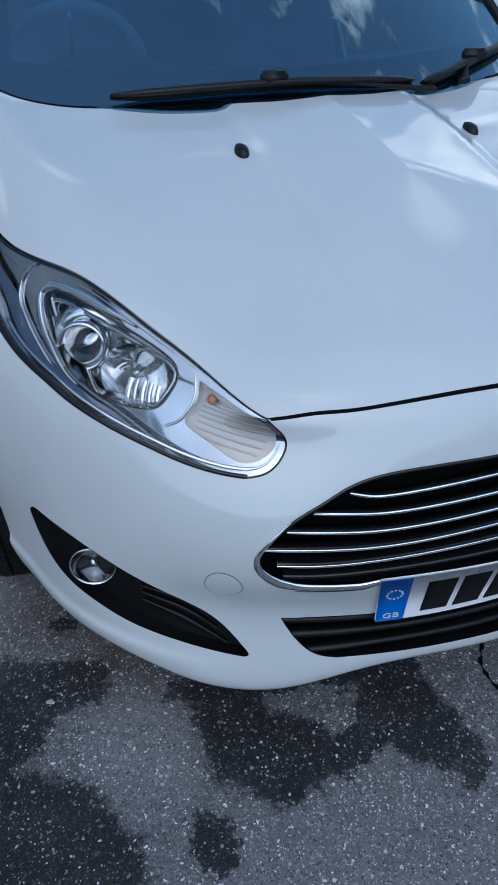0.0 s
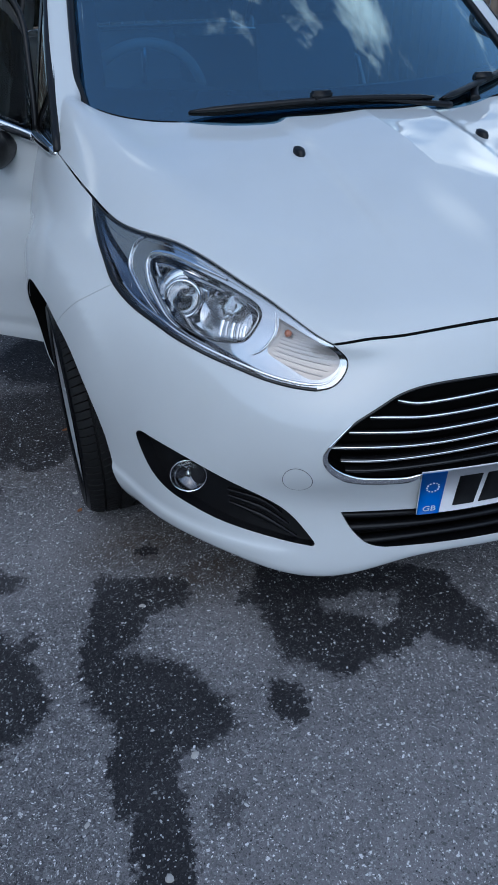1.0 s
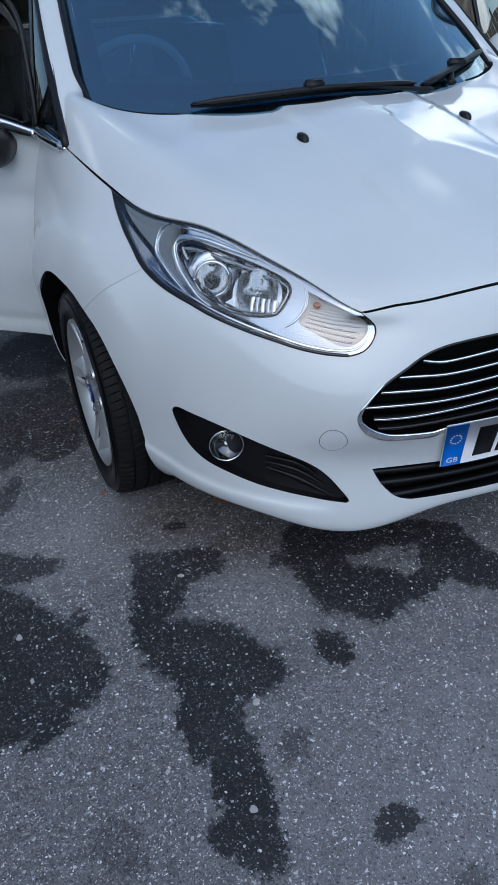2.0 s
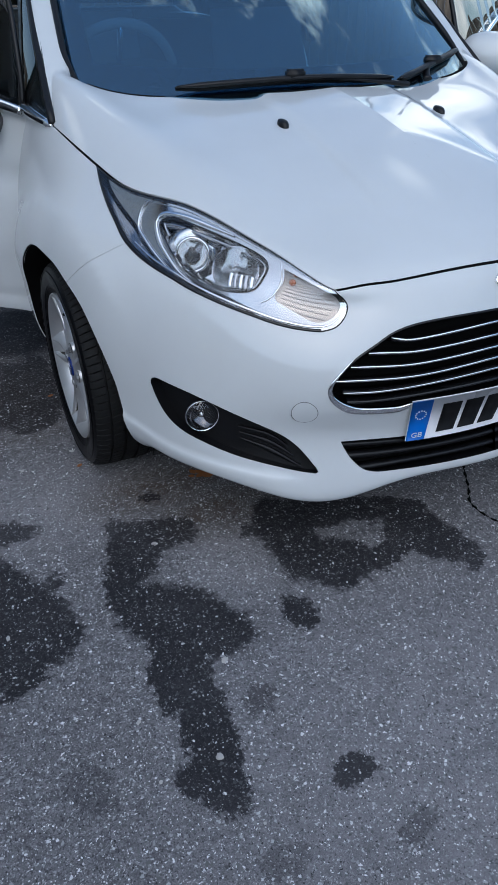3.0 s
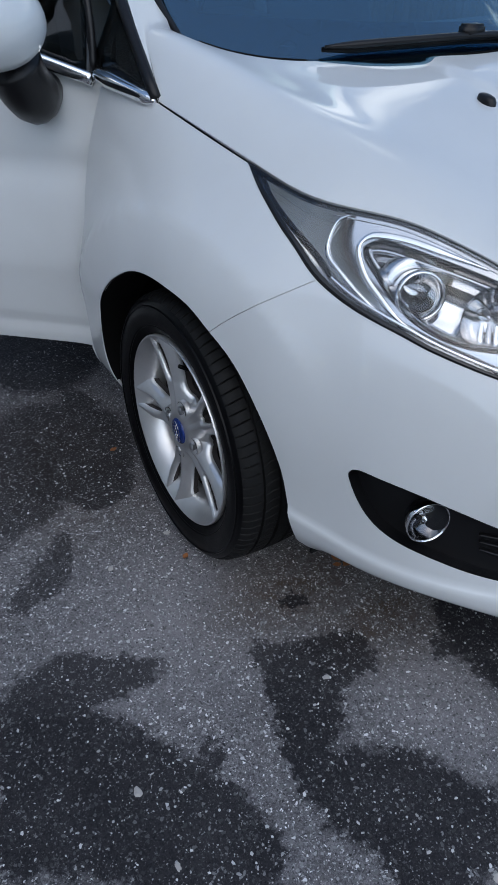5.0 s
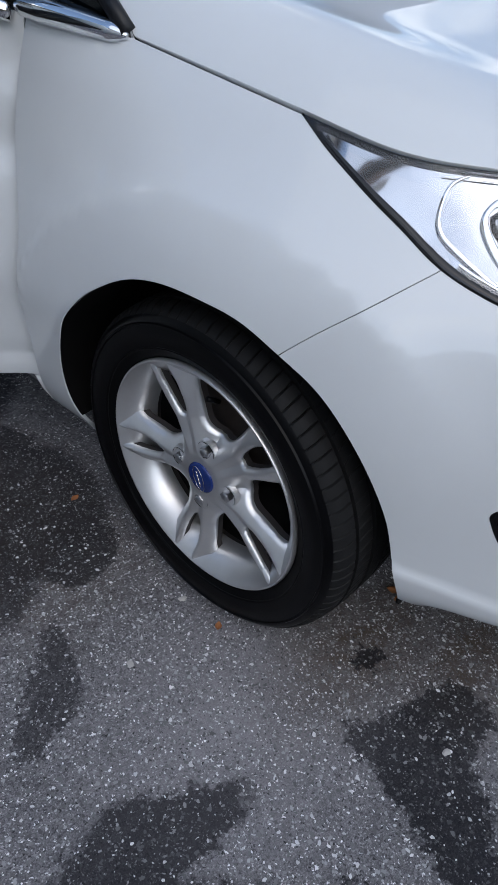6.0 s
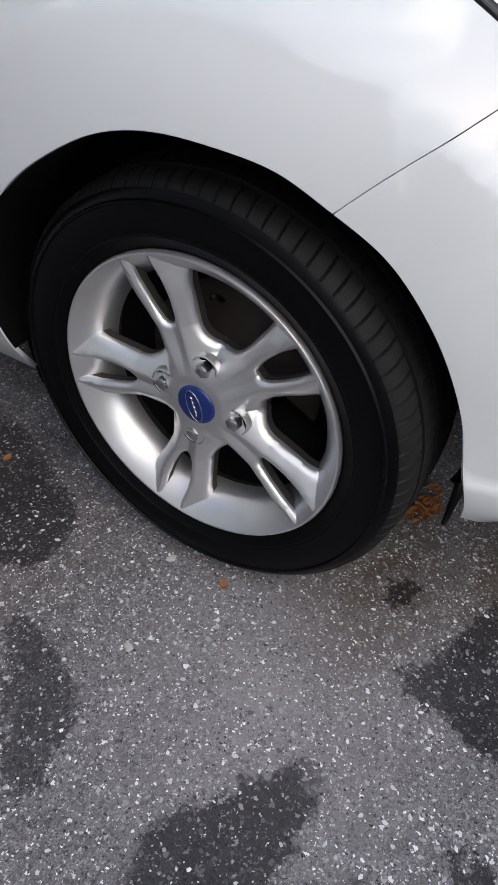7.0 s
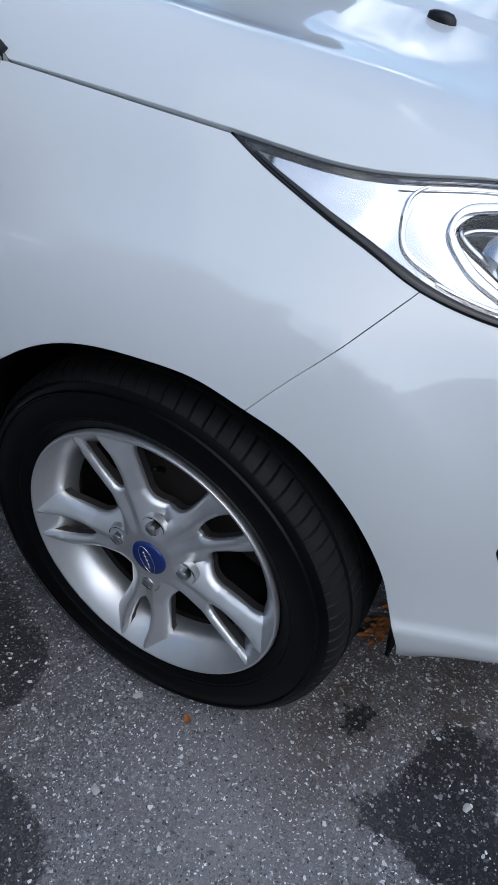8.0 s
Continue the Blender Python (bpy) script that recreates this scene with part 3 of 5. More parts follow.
SPOTS = [(-1.032, -.513, .034, .026, 0, .9), (-.723, -1.008, .034, .028, 20, .6), (-.647, -1.211, .048, .038, 0, .95), (-.713, -.300, .034, .027, 30, 1), (-.52, -.545, .04, .03, 0, .9), (-.60, -1.35, .05, .03, 30, .5), (-.83, -1.30, .06, .03, 10, .4), (-1.08, -1.05, .04, .06, 10, .4)]
STAINS = LEFT_STAIN + LONG_STAIN + NOSE_STAIN + DOOR_DARK + SPOTS
ASPHALT = asphalt()
ground = part("ground", grid(np.array([[(x, y, 0) for x in (-60, -12, -4, 4, 12, 60)] for y in (-60, -12, -4, 4, 12, 60)])), ASPHALT)
tagged(ground, "worn dark asphalt with pale chips and damp stains", "ground", kind="structure")
crack = [(.19, -.50), (.135, -.575), (.095, -.64), (.060, -.69), (.056, -.735), (.075, -.79), (.13, -.84), (.16, -.90)]
path = rounded([(x, y, 0) for x, y in crack], 60)
jitter = np.array([(.004 * noise.noise((k * .7, 0, 0)), .004 * noise.noise((0, k * .7, 0)), .0012) for k in range(60)])
part("crack", tube(path + jitter, .0028 + .002 * np.sin(np.arange(60) * 1.3), 6, flat=.3), GAP, ground)

# ---- outlines on the skin ----
LAMP_TOP = rounded([(.440, .579), (.50, .608), (.567, .618), (.643, .613), (.737, .611), (.849, .609), (.919, .603), (.984, .592), (1.054, .580), (1.12, .574), (1.187, .574), (1.247, .5755)], 90)
LAMP_LOW = rounded([(1.247, .5755), (1.20, .5595), (1.145, .545), (1.10, .534), (1.05, .5225), (1.016, .5135), (.975, .503), (.931, .4945), (.876, .487), (.80, .480), (.757, .474), (.70, .467), (.648, .460), (.593, .452), (.547, .444), (.49, .438), (.449, .437)], 90)
LAMP_NOSE = rounded([(.449, .437), (.418, .449), (.406, .480), (.412, .520), (.428, .556), (.440, .579)], 24)
LAMP = loop(LAMP_TOP, LAMP_LOW, LAMP_NOSE)
GRILLE = loop(rounded([(0, .452), (.08, .450), (.153, .448), (.228, .443), (.268, .437), (.300, .425), (.33, .407), (.367, .383), (.402, .348), (.414, .330)], 60),
              rounded([(.414, .330), (.412, .312), (.395, .290), (.370, .272), (.34, .264)], 14), rounded([(.34, .264), (.28, .259), (.268, .262), (.255, .268), (.18, .268), (.08, .262), (0, .260)], 40), line((0, .260), (0, .452)))
LOWGRILLE = loop(line((0, .170), (.24, .166)), rounded([(.24, .166), (.31, .166), (.381, .164)], 16), rounded([(.381, .164), (.37, .142), (.355, .125), (.335, .112), (.305, .104)], 14), rounded([(.305, .104), (.2, .096), (.1, .094), (0, .094)], 28), line((0, .094), (0, .170)))
FOG = loop(rounded([(.841, .268), (.848, .258), (.846, .245), (.838, .222), (.815, .180), (.771, .155), (.708, .144), (.638, .133), (.558, .124), (.481, .116), (.448, .113)], 70), rounded([(.448, .113), (.441, .1155), (.445, .122)], 5),
           rounded([(.445, .122), (.487, .166), (.544, .207), (.605, .236), (.67, .256), (.746, .268), (.80, .2715), (.828, .272), (.841, .268)], 60))
ARCH_F = chart([(0, .6215), (-.052, .618), (-.106, .607), (-.156, .582), (-.207, .550), (-.250, .503), (-.285, .445), (-.314, .370), (-.331, .300), (-.340, .225)], (1, 2), (.9, 1.7, 0, .5))
ARCH_R = chart([(0, .6215), (.05, .617), (.10, .601), (.15, .573), (.2, .537), (.250, .488), (.288, .43), (.311, .36), (.312, .30), (.304, .25)], (1, 2), (1.2, 1.8, 0, .5))
SEAM_LOW, SEAM_TOP = ARCH_F[3], (.977, .502)
SEAM = rounded([SEAM_LOW, (1.085, .429), (1.048, .452), (1.010, .478), SEAM_TOP], 26)
LAMP_AT_SEAM = int(np.argmin(np.hypot(*(LAMP_LOW - np.array(SEAM_TOP)).T)))
SEAM[-1] = LAMP_LOW[LAMP_AT_SEAM]
SCREEN_EDGE = chart([tuple(p) for p in rounded([(0, .036), (.10, .048), (.20, .078), (.30, .108), (.40, .132), (.48, .152), (.54, .178), (.59, .208), (.625, .245), (.651, .311)], 28)], (0, 1), (0.9, 1.9, .7, 1.2))
TIP, HINGE = (1.525, .582), (1.735, .572)

CAR = tagged(new("car"), "white five-door hatchback parked on worn asphalt", "car")
GRILLE_BACK = -0.045

FRONT = rounded([(0, .583), (.07, .5835), (.16, .5815), (.23, .581), (.30, .588), (.345, .597), (.375, .599), (.41, .591), (.436, .580)], 50)
# bumper: one moulding from the bonnet's front gap down to the chin, with its openings
front_arch = [p for p in ARCH_F[3:]]
BUMPER = loop(line((0, .0), (0, .579)), FRONT[:-2] - (0, .004), LAMP_NOSE[::-1], LAMP_LOW[::-1][:len(LAMP_LOW) - LAMP_AT_SEAM], SEAM[::-1], rounded(front_arch, 40), line(front_arch[-1], (1.02, .0)), line((1.02, .0), (0, .0)))
bumper = part("bumper", whole(panel(BUMPER, (GRILLE, LOWGRILLE, FOG), gap=0.0009)), WHITE, CAR, "white painted front bumper")
# bonnet
BONNET = loop(FRONT[:-3] + (0, .004), LAMP_TOP + (0, .002), rounded([(1.247, .5775), (1.38, .5795), TIP], 30), rounded([TIP, (1.60, .625), (1.69, .70), SCREEN_EDGE[-1]], 24), rounded(SCREEN_EDGE[::-1], 70), line(SCREEN_EDGE[0], (SCREEN_EDGE[0][0], 1.2)), line((SCREEN_EDGE[0][0], 1.2), (0, 1.2), .012), line((0, 1.2), (0, .587)))
bonnet = part("bonnet", whole(panel(BONNET, gap=0.002, step=0.010)), WHITE, CAR, "white glossy bonnet with two soft ridges")
# black strip laid on the skin as the dark of the bonnet's front gap
gap_shade = strip_on_skin(FRONT, .011, .0002, .006)
part("bonnet_gap_shade", joined(gap_shade, flip(gap_shade)), GAP, bonnet)
# added black tube fills the rear gap, standing in for its shade
rear_gap_shade = at_skin(np.array(SCREEN_EDGE[:-3]), -.004) + (0, .007, -.003)
rear_gap_shade = np.concatenate([rear_gap_shade[::-1], rear_gap_shade[1:] * (-1, 1, 1)])
part("bonnet_rear_gap_shade", tube(rear_gap_shade, .0095, 8), GAP, bonnet)
# wings with their wheel arches
WING = loop(SEAM, LAMP_LOW[:LAMP_AT_SEAM + 1][::-1], rounded([(1.247, .5755), (1.38, .578), TIP], 30), rounded([TIP, (1.63, .577), HINGE], 20), rounded([HINGE, (1.735, .49), (1.715, .42), (1.72, .27), (1.74, .10), (1.75, .01)], 50), line((1.75, .01), (1.64, .005)), rounded(ARCH_R[::-1] + ARCH_F[1:4], 80))
wing_mesh = panel(WING, lip=0.007, gap=0.0009)
wing = part("wing", wing_mesh, WHITE, CAR)
part("wing", flip(wing_mesh), WHITE, CAR)
# doors and the rest of the body side
DOOR = loop(rounded([(1.738, .572), (1.738, .49), (1.718, .42), (1.723, .27), (1.743, .14), (1.755, .082)], 50), line((1.755, .082), (2.86, .082), .02), line((2.86, .082), (2.86, .575), .02), line((2.86, .575), (1.738, .572), .02))
DOOR_OPEN = Matrix.Translation((-.782, .44, 0)) @ Matrix.Rotation(radians(49), 4, "Z") @ Matrix.Translation((.782, -.44, 0))


def turned_out(piece):
    """Swings a piece of the driver's door open about its hinges."""
    v, f, *n = piece
    v = [tuple(DOOR_OPEN @ Vector(p)) for p in v]
    if n and n[0] is not None:
        spin = DOOR_OPEN.to_3x3()
        return v, f, [tuple(spin @ Vector(p)) for p in n[0]]
    return v, f


door_mesh = panel(DOOR, step=0.012, gap=0.002)


def crease(piece):
    """Presses the soft groove and the lower fold into a door skin."""
    v, f, n = piece
    a, nn = np.array(v), np.array(n)
    z = a[:, 2]
    for z0, deep, wide in ((.70, .010, .035), (.335, .005, .02)):
        g = deep * np.exp(-((z - z0) / wide) ** 2)
        a[:, 0] += g
        nn[:, 2] -= g * -2 * (z - z0) / wide ** 2 * -1
    nn /= np.linalg.norm(nn, axis=1, keepdims=True)
    return a.tolist(), f, nn.tolist()


door_mesh = crease(door_mesh)
lining = panel(shrink(DOOR, .012), step=0.03, gap=0, lip=0.05, lift=-.075)
door = part("door", turned_out(door_mesh), WHITE, CAR, "white driver's door standing open")
part("door_lining", turned_out(lining), CABIN, door)
other_door = part("door", flip(turned_out(door_mesh)), WHITE, CAR, "white passenger door standing open")
part("door_lining", flip(turned_out(lining)), CABIN, other_door)
REAR_ARCH = chart([(2.489 + .315 * math.cos(a), .285 + .335 * math.sin(a)) for a in np.linspace(math.pi * 1.02, -.1, 40)], (1, 2), (3.0, 4.4, 0, .6))
QUARTER = loop(line((2.864, .575), (2.864, .0), .02), line((2.864, .0), (REAR_ARCH[0][0], 0), .02), REAR_ARCH, line((REAR_ARCH[-1][0], 0), (5.05, 0), .02), line((5.05, 0), (5.05, .58), .02), line((5.05, .58), (2.864, .575), .02))
rear_mesh = panel(QUARTER, step=0.03, gap=0.002)
part("rear_body", rear_mesh, WHITE, CAR)
part("rear_body", flip(rear_mesh), WHITE, CAR)
SILLSTRIP = loop(line((1.755, .078), (2.86, .078), .02), line((2.86, .078), (2.86, 0), .02), line((2.86, 0), (1.755, 0), .02), line((1.755, 0), (1.755, .078), .02))
sill_mesh = panel(SILLSTRIP, step=0.02)
part("sill", sill_mesh, WHITE, CAR)
part("sill", flip(sill_mesh), WHITE, CAR)


def liner(mid):
    """The dark half drum inside a wheel arch."""
    rows = []
    for a in np.linspace(-0.35, math.pi + 0.35, 72):
        narrow = .16 * smooth(.25, .95, -math.cos(a))
        rows.append([(-min(w, .795 - narrow), mid + r * math.cos(a), 0.285 + 1.06 * r * math.sin(a)) for w, r in ((.795, .318), (.76, .322), (.68, .335), (.50, .335), (.46, .10))])
    return grid(rows)


for mid in (0.0, 2.489):
    for piece in (liner(mid), flip(liner(mid))):
        part("arch_liner", piece, GAP, CAR)
arch_edge = at_skin(np.array(rounded(ARCH_F[::-1] + ARCH_R[1:], 90)), -.0025)
flange = grid(np.stack([arch_edge, arch_edge + (.02, 0, .001), arch_edge + (.10, 0, .004)]))
part("arch_flange", flange, GAP, wing)
part("arch_flange", flip(flange), GAP, wing)
part("underbody", joined(box((-.48, -.55, .17), (.48, 2.9, .20)), box((-.74, .33, .19), (-.48, 2.16, .22)), box((.48, .33, .19), (.74, 2.16, .22)), box((-.42, -.70, .20), (.42, -.5, .215)), box((-.44, -.50, .2), (.44, .5, .58)), box((-.64, -.45, .22), (.64, -.37, .4))), GAP, CAR)

# ---- glasshouse ----
S = np.array([0, .3, .62, 1.0, 1.5, 2.0, 2.4, 2.75])
RAIL = [(.655, .315, .962), (.605, .62, 1.175), (.548, .96, 1.372), (.535, 1.35, 1.425), (.53, 1.85, 1.435), (.52, 2.3, 1.40), (.53, 2.65, 1.18), (.55, 2.76, 1.03)]
CROWN = [(0, -.25, -.027), (0, -.16, .012), (0, -.08, .035), (0, -.03, .045), (0, 0, .045), (0, .03, .045), (0, .06, .03), (0, .08, .0)]
BELTLINE = [(.735, .205, .868), (.765, .45, .888), (.765, .8, .903), (.76, 1.2, .92), (.757, 1.7, .945), (.75, 2.2, .97), (.70, 2.55, .985), (.64, 2.74, 1.0)]
FRAME = [(.735, .207, .872), (.688, .52, 1.09), (.625, .86, 1.30), (.60, 1.25, 1.375), (.595, 1.75, 1.385), (.585, 2.2, 1.35), (.60, 2.55, 1.16), (.63, 2.735, 1.01)]

# the quarter window leans back: its top edge runs further up the pillar than its foot along the belt
FRAME_LEAN = [tuple(p) for p in spline(S, FRAME, np.minimum(S * 2.2, 2.75))]


def over(s, q, lift=0.0):
    """The glasshouse's top skin: along s, across q from -1 to 1."""
    s, q = np.broadcast_arrays(np.asarray(s, float), np.asarray(q, float))
    r, c = spline(S, RAIL, s.ravel()).reshape(*s.shape, 3), spline(S, CROWN, s.ravel()).reshape(*s.shape, 3)
    p = r + c * (1 - q[..., None] ** 2)
    p[..., 0] = r[..., 0] * q
    p[..., 2] += lift
    return p


def sheet(s0, s1, q0, q1, rows=30, cols=30, lift=0.0):
    a, b = np.meshgrid(np.linspace(s0, s1, rows), np.linspace(q0, q1, cols), indexing="ij")
    return over(a, b, lift)


windscreen = part("windscreen", slab(sheet(-.085, .66, -1, 1, 34, 40), 0.004), SCREEN, CAR, "tinted glass windscreen")
windscreen.visible_shadow = False
for q0, q1, s0, s1 in ((-1, -.90, 0, .66), (.90, 1, 0, .66), (-1, 1, -.085, .0), (-.9, .9, .0, .055), (-.9, .9, .61, .66)):
    part("frit_band", slab(sheet(s0, s1, q0, q1, 16, 16, -0.006), 0.002), FRIT, windscreen)
part("roof", slab(sheet(.662, 2.35, -1, 1, 40, 24), 0.01), WHITE, CAR)
rear_window = part("rear_window", slab(sheet(2.36, 2.72, -1, 1, 12, 24), 0.005), SIDEGLASS, CAR)
part("tailgate_top", slab(np.stack([sheet(2.72, 2.75, -1, 1, 2, 24)[1], np.stack([np.linspace(-.62, .62, 24), np.full(24, 2.9) - .12 * np.linspace(-1, 1, 24) ** 2, np.full(24, 1.0)], 1)]), 0.01), WHITE, CAR)


def side_strip(c1, c2, s0, s1, n=40, m=8, bulge=0.0, sign=-1, t0=0.0, t1=1.0):
    s = np.linspace(s0, s1, n)
    a, b = spline(S, c1, s), spline(S, c2, s)
    t = np.linspace(t0, t1, m)[None, :, None]
    p = a[:, None] * (1 - t) + b[:, None] * t
    out = np.zeros_like(p)
    out[..., 0] += bulge * 4 * t[..., 0] * (1 - t[..., 0])
    out[..., 2] += 0.6 * bulge * 4 * t[..., 0] * (1 - t[..., 0])
    p = p + out
    p[..., 0] *= sign
    return p if sign < 0 else p[:, ::-1]


foot_line = rounded([TIP, (1.60, .625), (1.69, .70), SCREEN_EDGE[-1]], 9)
FOOT = at_skin(foot_line, 0.0) + (0, -.004, -.0012)
BELT_OPEN = [(.774, .425, .874), (.776, .50, .897), (.777, .60, .925), (.772, .9, .985), (.765, 1.4, 1.045)]
FRAME_OPEN = [(.772, .425, .885), (.752, .430, .97), (.718, .450, 1.07), (.680, .490, 1.17), (.648, .68, 1.28), (.61, 1.05, 1.36), (.60, 1.40, 1.375), (.70, 1.45, 1.15), (.765, 1.45, .95)]
for sign in (-1, 1):
    post = side_strip(FRAME, RAIL, 0.004, 2.74, 120, 9, 0.018, -1)
    reach = np.linspace(0.004, 2.74, 120)
    post = post + (FOOT - post[0])[None] * np.exp(-(reach / .20) ** 2)[:, None, None]
    if sign > 0:
        post = (post * (-1, 1, 1))[:, ::-1]
    part("pillar", slab(post, 0.02), WHITE, CAR)
    part("window_rubber", tube(over(np.linspace(-.035, .66, 48), sign * (1 - .03 * (1 - smooth(-.035, .08, np.linspace(-.035, .66, 48)))), 0.002), np.interp(np.arange(48), [0, 9, 47], [.004, .010, .010]), 8), BLACK, CAR)
    quarter = part("quarter_window", slab(side_strip(BELTLINE, FRAME_LEAN, .015, .27, 20, 8, 0.004, sign, .0, .97), 0.004), SIDEGLASS, CAR, "small dark quarter window")
    quarter.visible_shadow = False
    part("window_frame", tube([(sign * x, y, z - .004) for x, y, z in spline(S, FRAME, np.linspace(.0, 2.7, 80))], 0.011, 8, flat=1.2), BLACK, CAR)
    part("window_post", slab(side_strip(BELTLINE, FRAME_LEAN, .262, .295, 4, 12, 0.006, sign), 0.014), BLACK, CAR)
    part("centre_pillar", slab(side_strip(BELTLINE, FRAME, 1.26, 1.34, 4, 12, 0.012, sign), 0.03), BLACK, CAR)
    rear_glass = part("rear_side_window", slab(side_strip(BELTLINE, FRAME, 1.34, 2.6, 40, 8, 0.01, sign, .0, .97), 0.004), SIDEGLASS, CAR)
    rear_glass.visible_shadow = False
    short = [(sign * (x + .004), y, z - .002) for x, y, z in spline(S, BELTLINE, np.linspace(.0, .25, 24))]
    part("belt_trim", tube(short, np.interp(np.arange(24), [0, 3, 18, 23], [.004, .013, .017, .015]), 12, flat=1.0), CHROME, CAR, "short chrome strip at the quarter window")

# door windows: frame, glass, chrome strip
curve = rounded(FRAME_OPEN, 60)
belt = rounded(BELT_OPEN, 50)
top = np.array([curve[np.argmin(abs(curve[:44, 1] - y))] for y in np.linspace(.44, 1.38, 30)])
low = np.stack([np.interp(top[:, 1], belt[:, 1], belt[:, k]) for k in range(3)], 1)
pane = np.stack([low * (1 - t) + top * t for t in np.linspace(0, .98, 8)], 1) * (-1, 1, 1)
for host, swing in ((door, turned_out), (other_door, lambda p: flip(turned_out(p)))):
    part("door_window_frame", swing(tube([(-x, y, z) for x, y, z in curve], .008, 8)), BLACK, host)
    part("door_belt_trim", swing(tube([(-x - .004, y, z - .004) for x, y, z in belt], .0125, 12, flat=1.1)), CHROME, host, "chrome strip under the door window")
    door_glass = part("door_glass", swing(slab(pane, .004)), SIDEGLASS, host)
    door_glass.visible_shadow = False

# ---- front details ----


def patch(outline, lift, **kw):
    return panel(outline, gap=0.0, lift=lift, **kw)


def wall(outline, lift0, lift1, steps=4):
    """A wall that stands across the skin along an outline, between two lifts."""
    o = loop(outline)
    if callable(lift0):
        lift0 = lift0(o)
    rows = np.stack([at_skin(o, lambda uv, t=t: lift0 * (1 - t) + lift1 * t + 0 * uv[..., 0]) for t in np.linspace(0, 1, steps)])
    rows[:, o[:, 0] < 1e-6, 0] = 0
    return grid(rows, closed_v=True)


def both(name, piece, material, parent, label=""):
    """One mesh made of a piece and its mirror image, across the middle."""
    return part(name, joined(piece, flip(piece)), material, parent, label)


# grille: black mesh well, chrome surround below, five chromed bars
grille = part("grille", whole(patch(loop(shrink(GRILLE, -.01)), GRILLE_BACK, lip=0)), GAP, CAR, "black front grille with five chrome bars")
both("grille_well", wall(GRILLE, 0.0, GRILLE_BACK), BLACK, grille)
low_edge = np.array([p for p in rounded([(.372, .385), (.402, .350), (.413, .330), (.411, .312), (.395, .291), (.370, .273), (.34, .265), (.285, .2605), (.27, .2625), (.256, .2685), (.18, .2695), (.08, .264), (0, .262)], 90)])
both("chrome_surround", strip_on_skin(low_edge, np.interp(np.arange(90), [0, 18, 30, 50, 62, 89], [.002, .010, .020, .017, .008, .005]), 0.004, 0.008), CHROME, grille, "chrome lower grille surround")
up_edge = rounded([(.40, .352), (.367, .385), (.33, .409), (.300, .427), (.268, .438), (.228, .4445), (.153, .4495), (.08, .4515), (0, .4535)], 80)
both("rim", strip_on_skin(up_edge, 0.005, 0.002, 0.006), GLOSSBLACK, grille)
BARS = [[(.297, .420), (.27, .414), (.234, .413), (.084, .424), (0, .427)], [(.343, .394), (.29, .391), (.243, .389), (.086, .398), (0, .401)],
        [(.376, .369), (.31, .366), (.244, .364), (.086, .374), (0, .377)], [(.404, .342), (.338, .341), (.244, .339), (.086, .351), (0, .354)],
        [(.388, .317), (.338, .314), (.244, .316), (.086, .328), (0, .331)], [(.38, .292), (.338, .289), (.244, .291), (.086, .300), (0, .303)]]
for k, b in enumerate(BARS):
    c = rounded(b, 40)
    slat = np.stack([at_skin(c + (0, dv), h) for dv, h in ((-.004, -.004), (.001, -.001), (.005, -.004), (.001, -.034), (-.004, -.034))], 1)
    v, f = grid(slat, closed_v=True)
    bar = both("grille_bar", (v, f), GLOSSBLACK, grille)
    if k < 5:
        both("bar_chrome", strip_on_skin(c + (0, .0012), np.interp(np.arange(40), [0, 3, 39], [.002, .0045, .0045]), 0.0015, 0.004), CHROME, bar)
# oval badge in the middle of the nose
half = np.array([(.056 * math.cos(a), .525 + .036 * math.sin(a)) for a in np.linspace(-math.pi / 2, math.pi / 2, 40)])
half[[0, -1], 0] = 0
badge = part("badge", whole(panel(loop(half, line((0, .561), (0, .489))), lift=0.004, gap=0, lip=0.006)), BLUE, CAR, "blue oval badge with a chrome rim")
both("badge_rim", strip_on_skin(half * (.96, 1) , .006, 0.0055, 0.007), CHROME, badge)
# lower opening with two black blades
low = part("lower_grille", whole(patch(loop(shrink(LOWGRILLE, -.008)), -0.04, lip=0)), GAP, CAR, "black lower bumper grille")
both("lower_well", wall(LOWGRILLE, 0.0, -0.04), BLACK, low)
for v0 in (.115, .136, .156):
    c = rounded([(.352 + (v0 - .115) * .88, v0), (.2, v0 - .001), (0, v0 - .001)], 30)
    slat = np.stack([at_skin(c + (0, dv), h) for dv, h in ((-.006, -.008), (.0, -.004), (.004, -.010), (.002, -.04), (-.005, -.04))], 1)
    both("blade", grid(slat, closed_v=True), BLACK, low)
# towing-eye cover: a faint round lid in the bumper
CAPMID = np.array((.461, .264))
ring = [CAPMID + (.0265 * math.cos(a), .033 * math.sin(a)) for a in np.linspace(0, 2 * math.pi, 60, endpoint=False)]
part("tow_eye_cover", panel(loop(ring), gap=0.0009, lift=0.0009, lip=0.004), WHITE, bumper)
part("cover_joint", strip_on_skin(np.array(ring), 0.0012, 0.0007, 0.002, closed=True), plain("joint_grey", (.12, .12, .13), .7), bumper)
part("tow_eye_cover", flip(panel(loop(ring), gap=0.0009, lift=0.0009, lip=0.004)), WHITE, bumper)

# fog lamps in their black wells


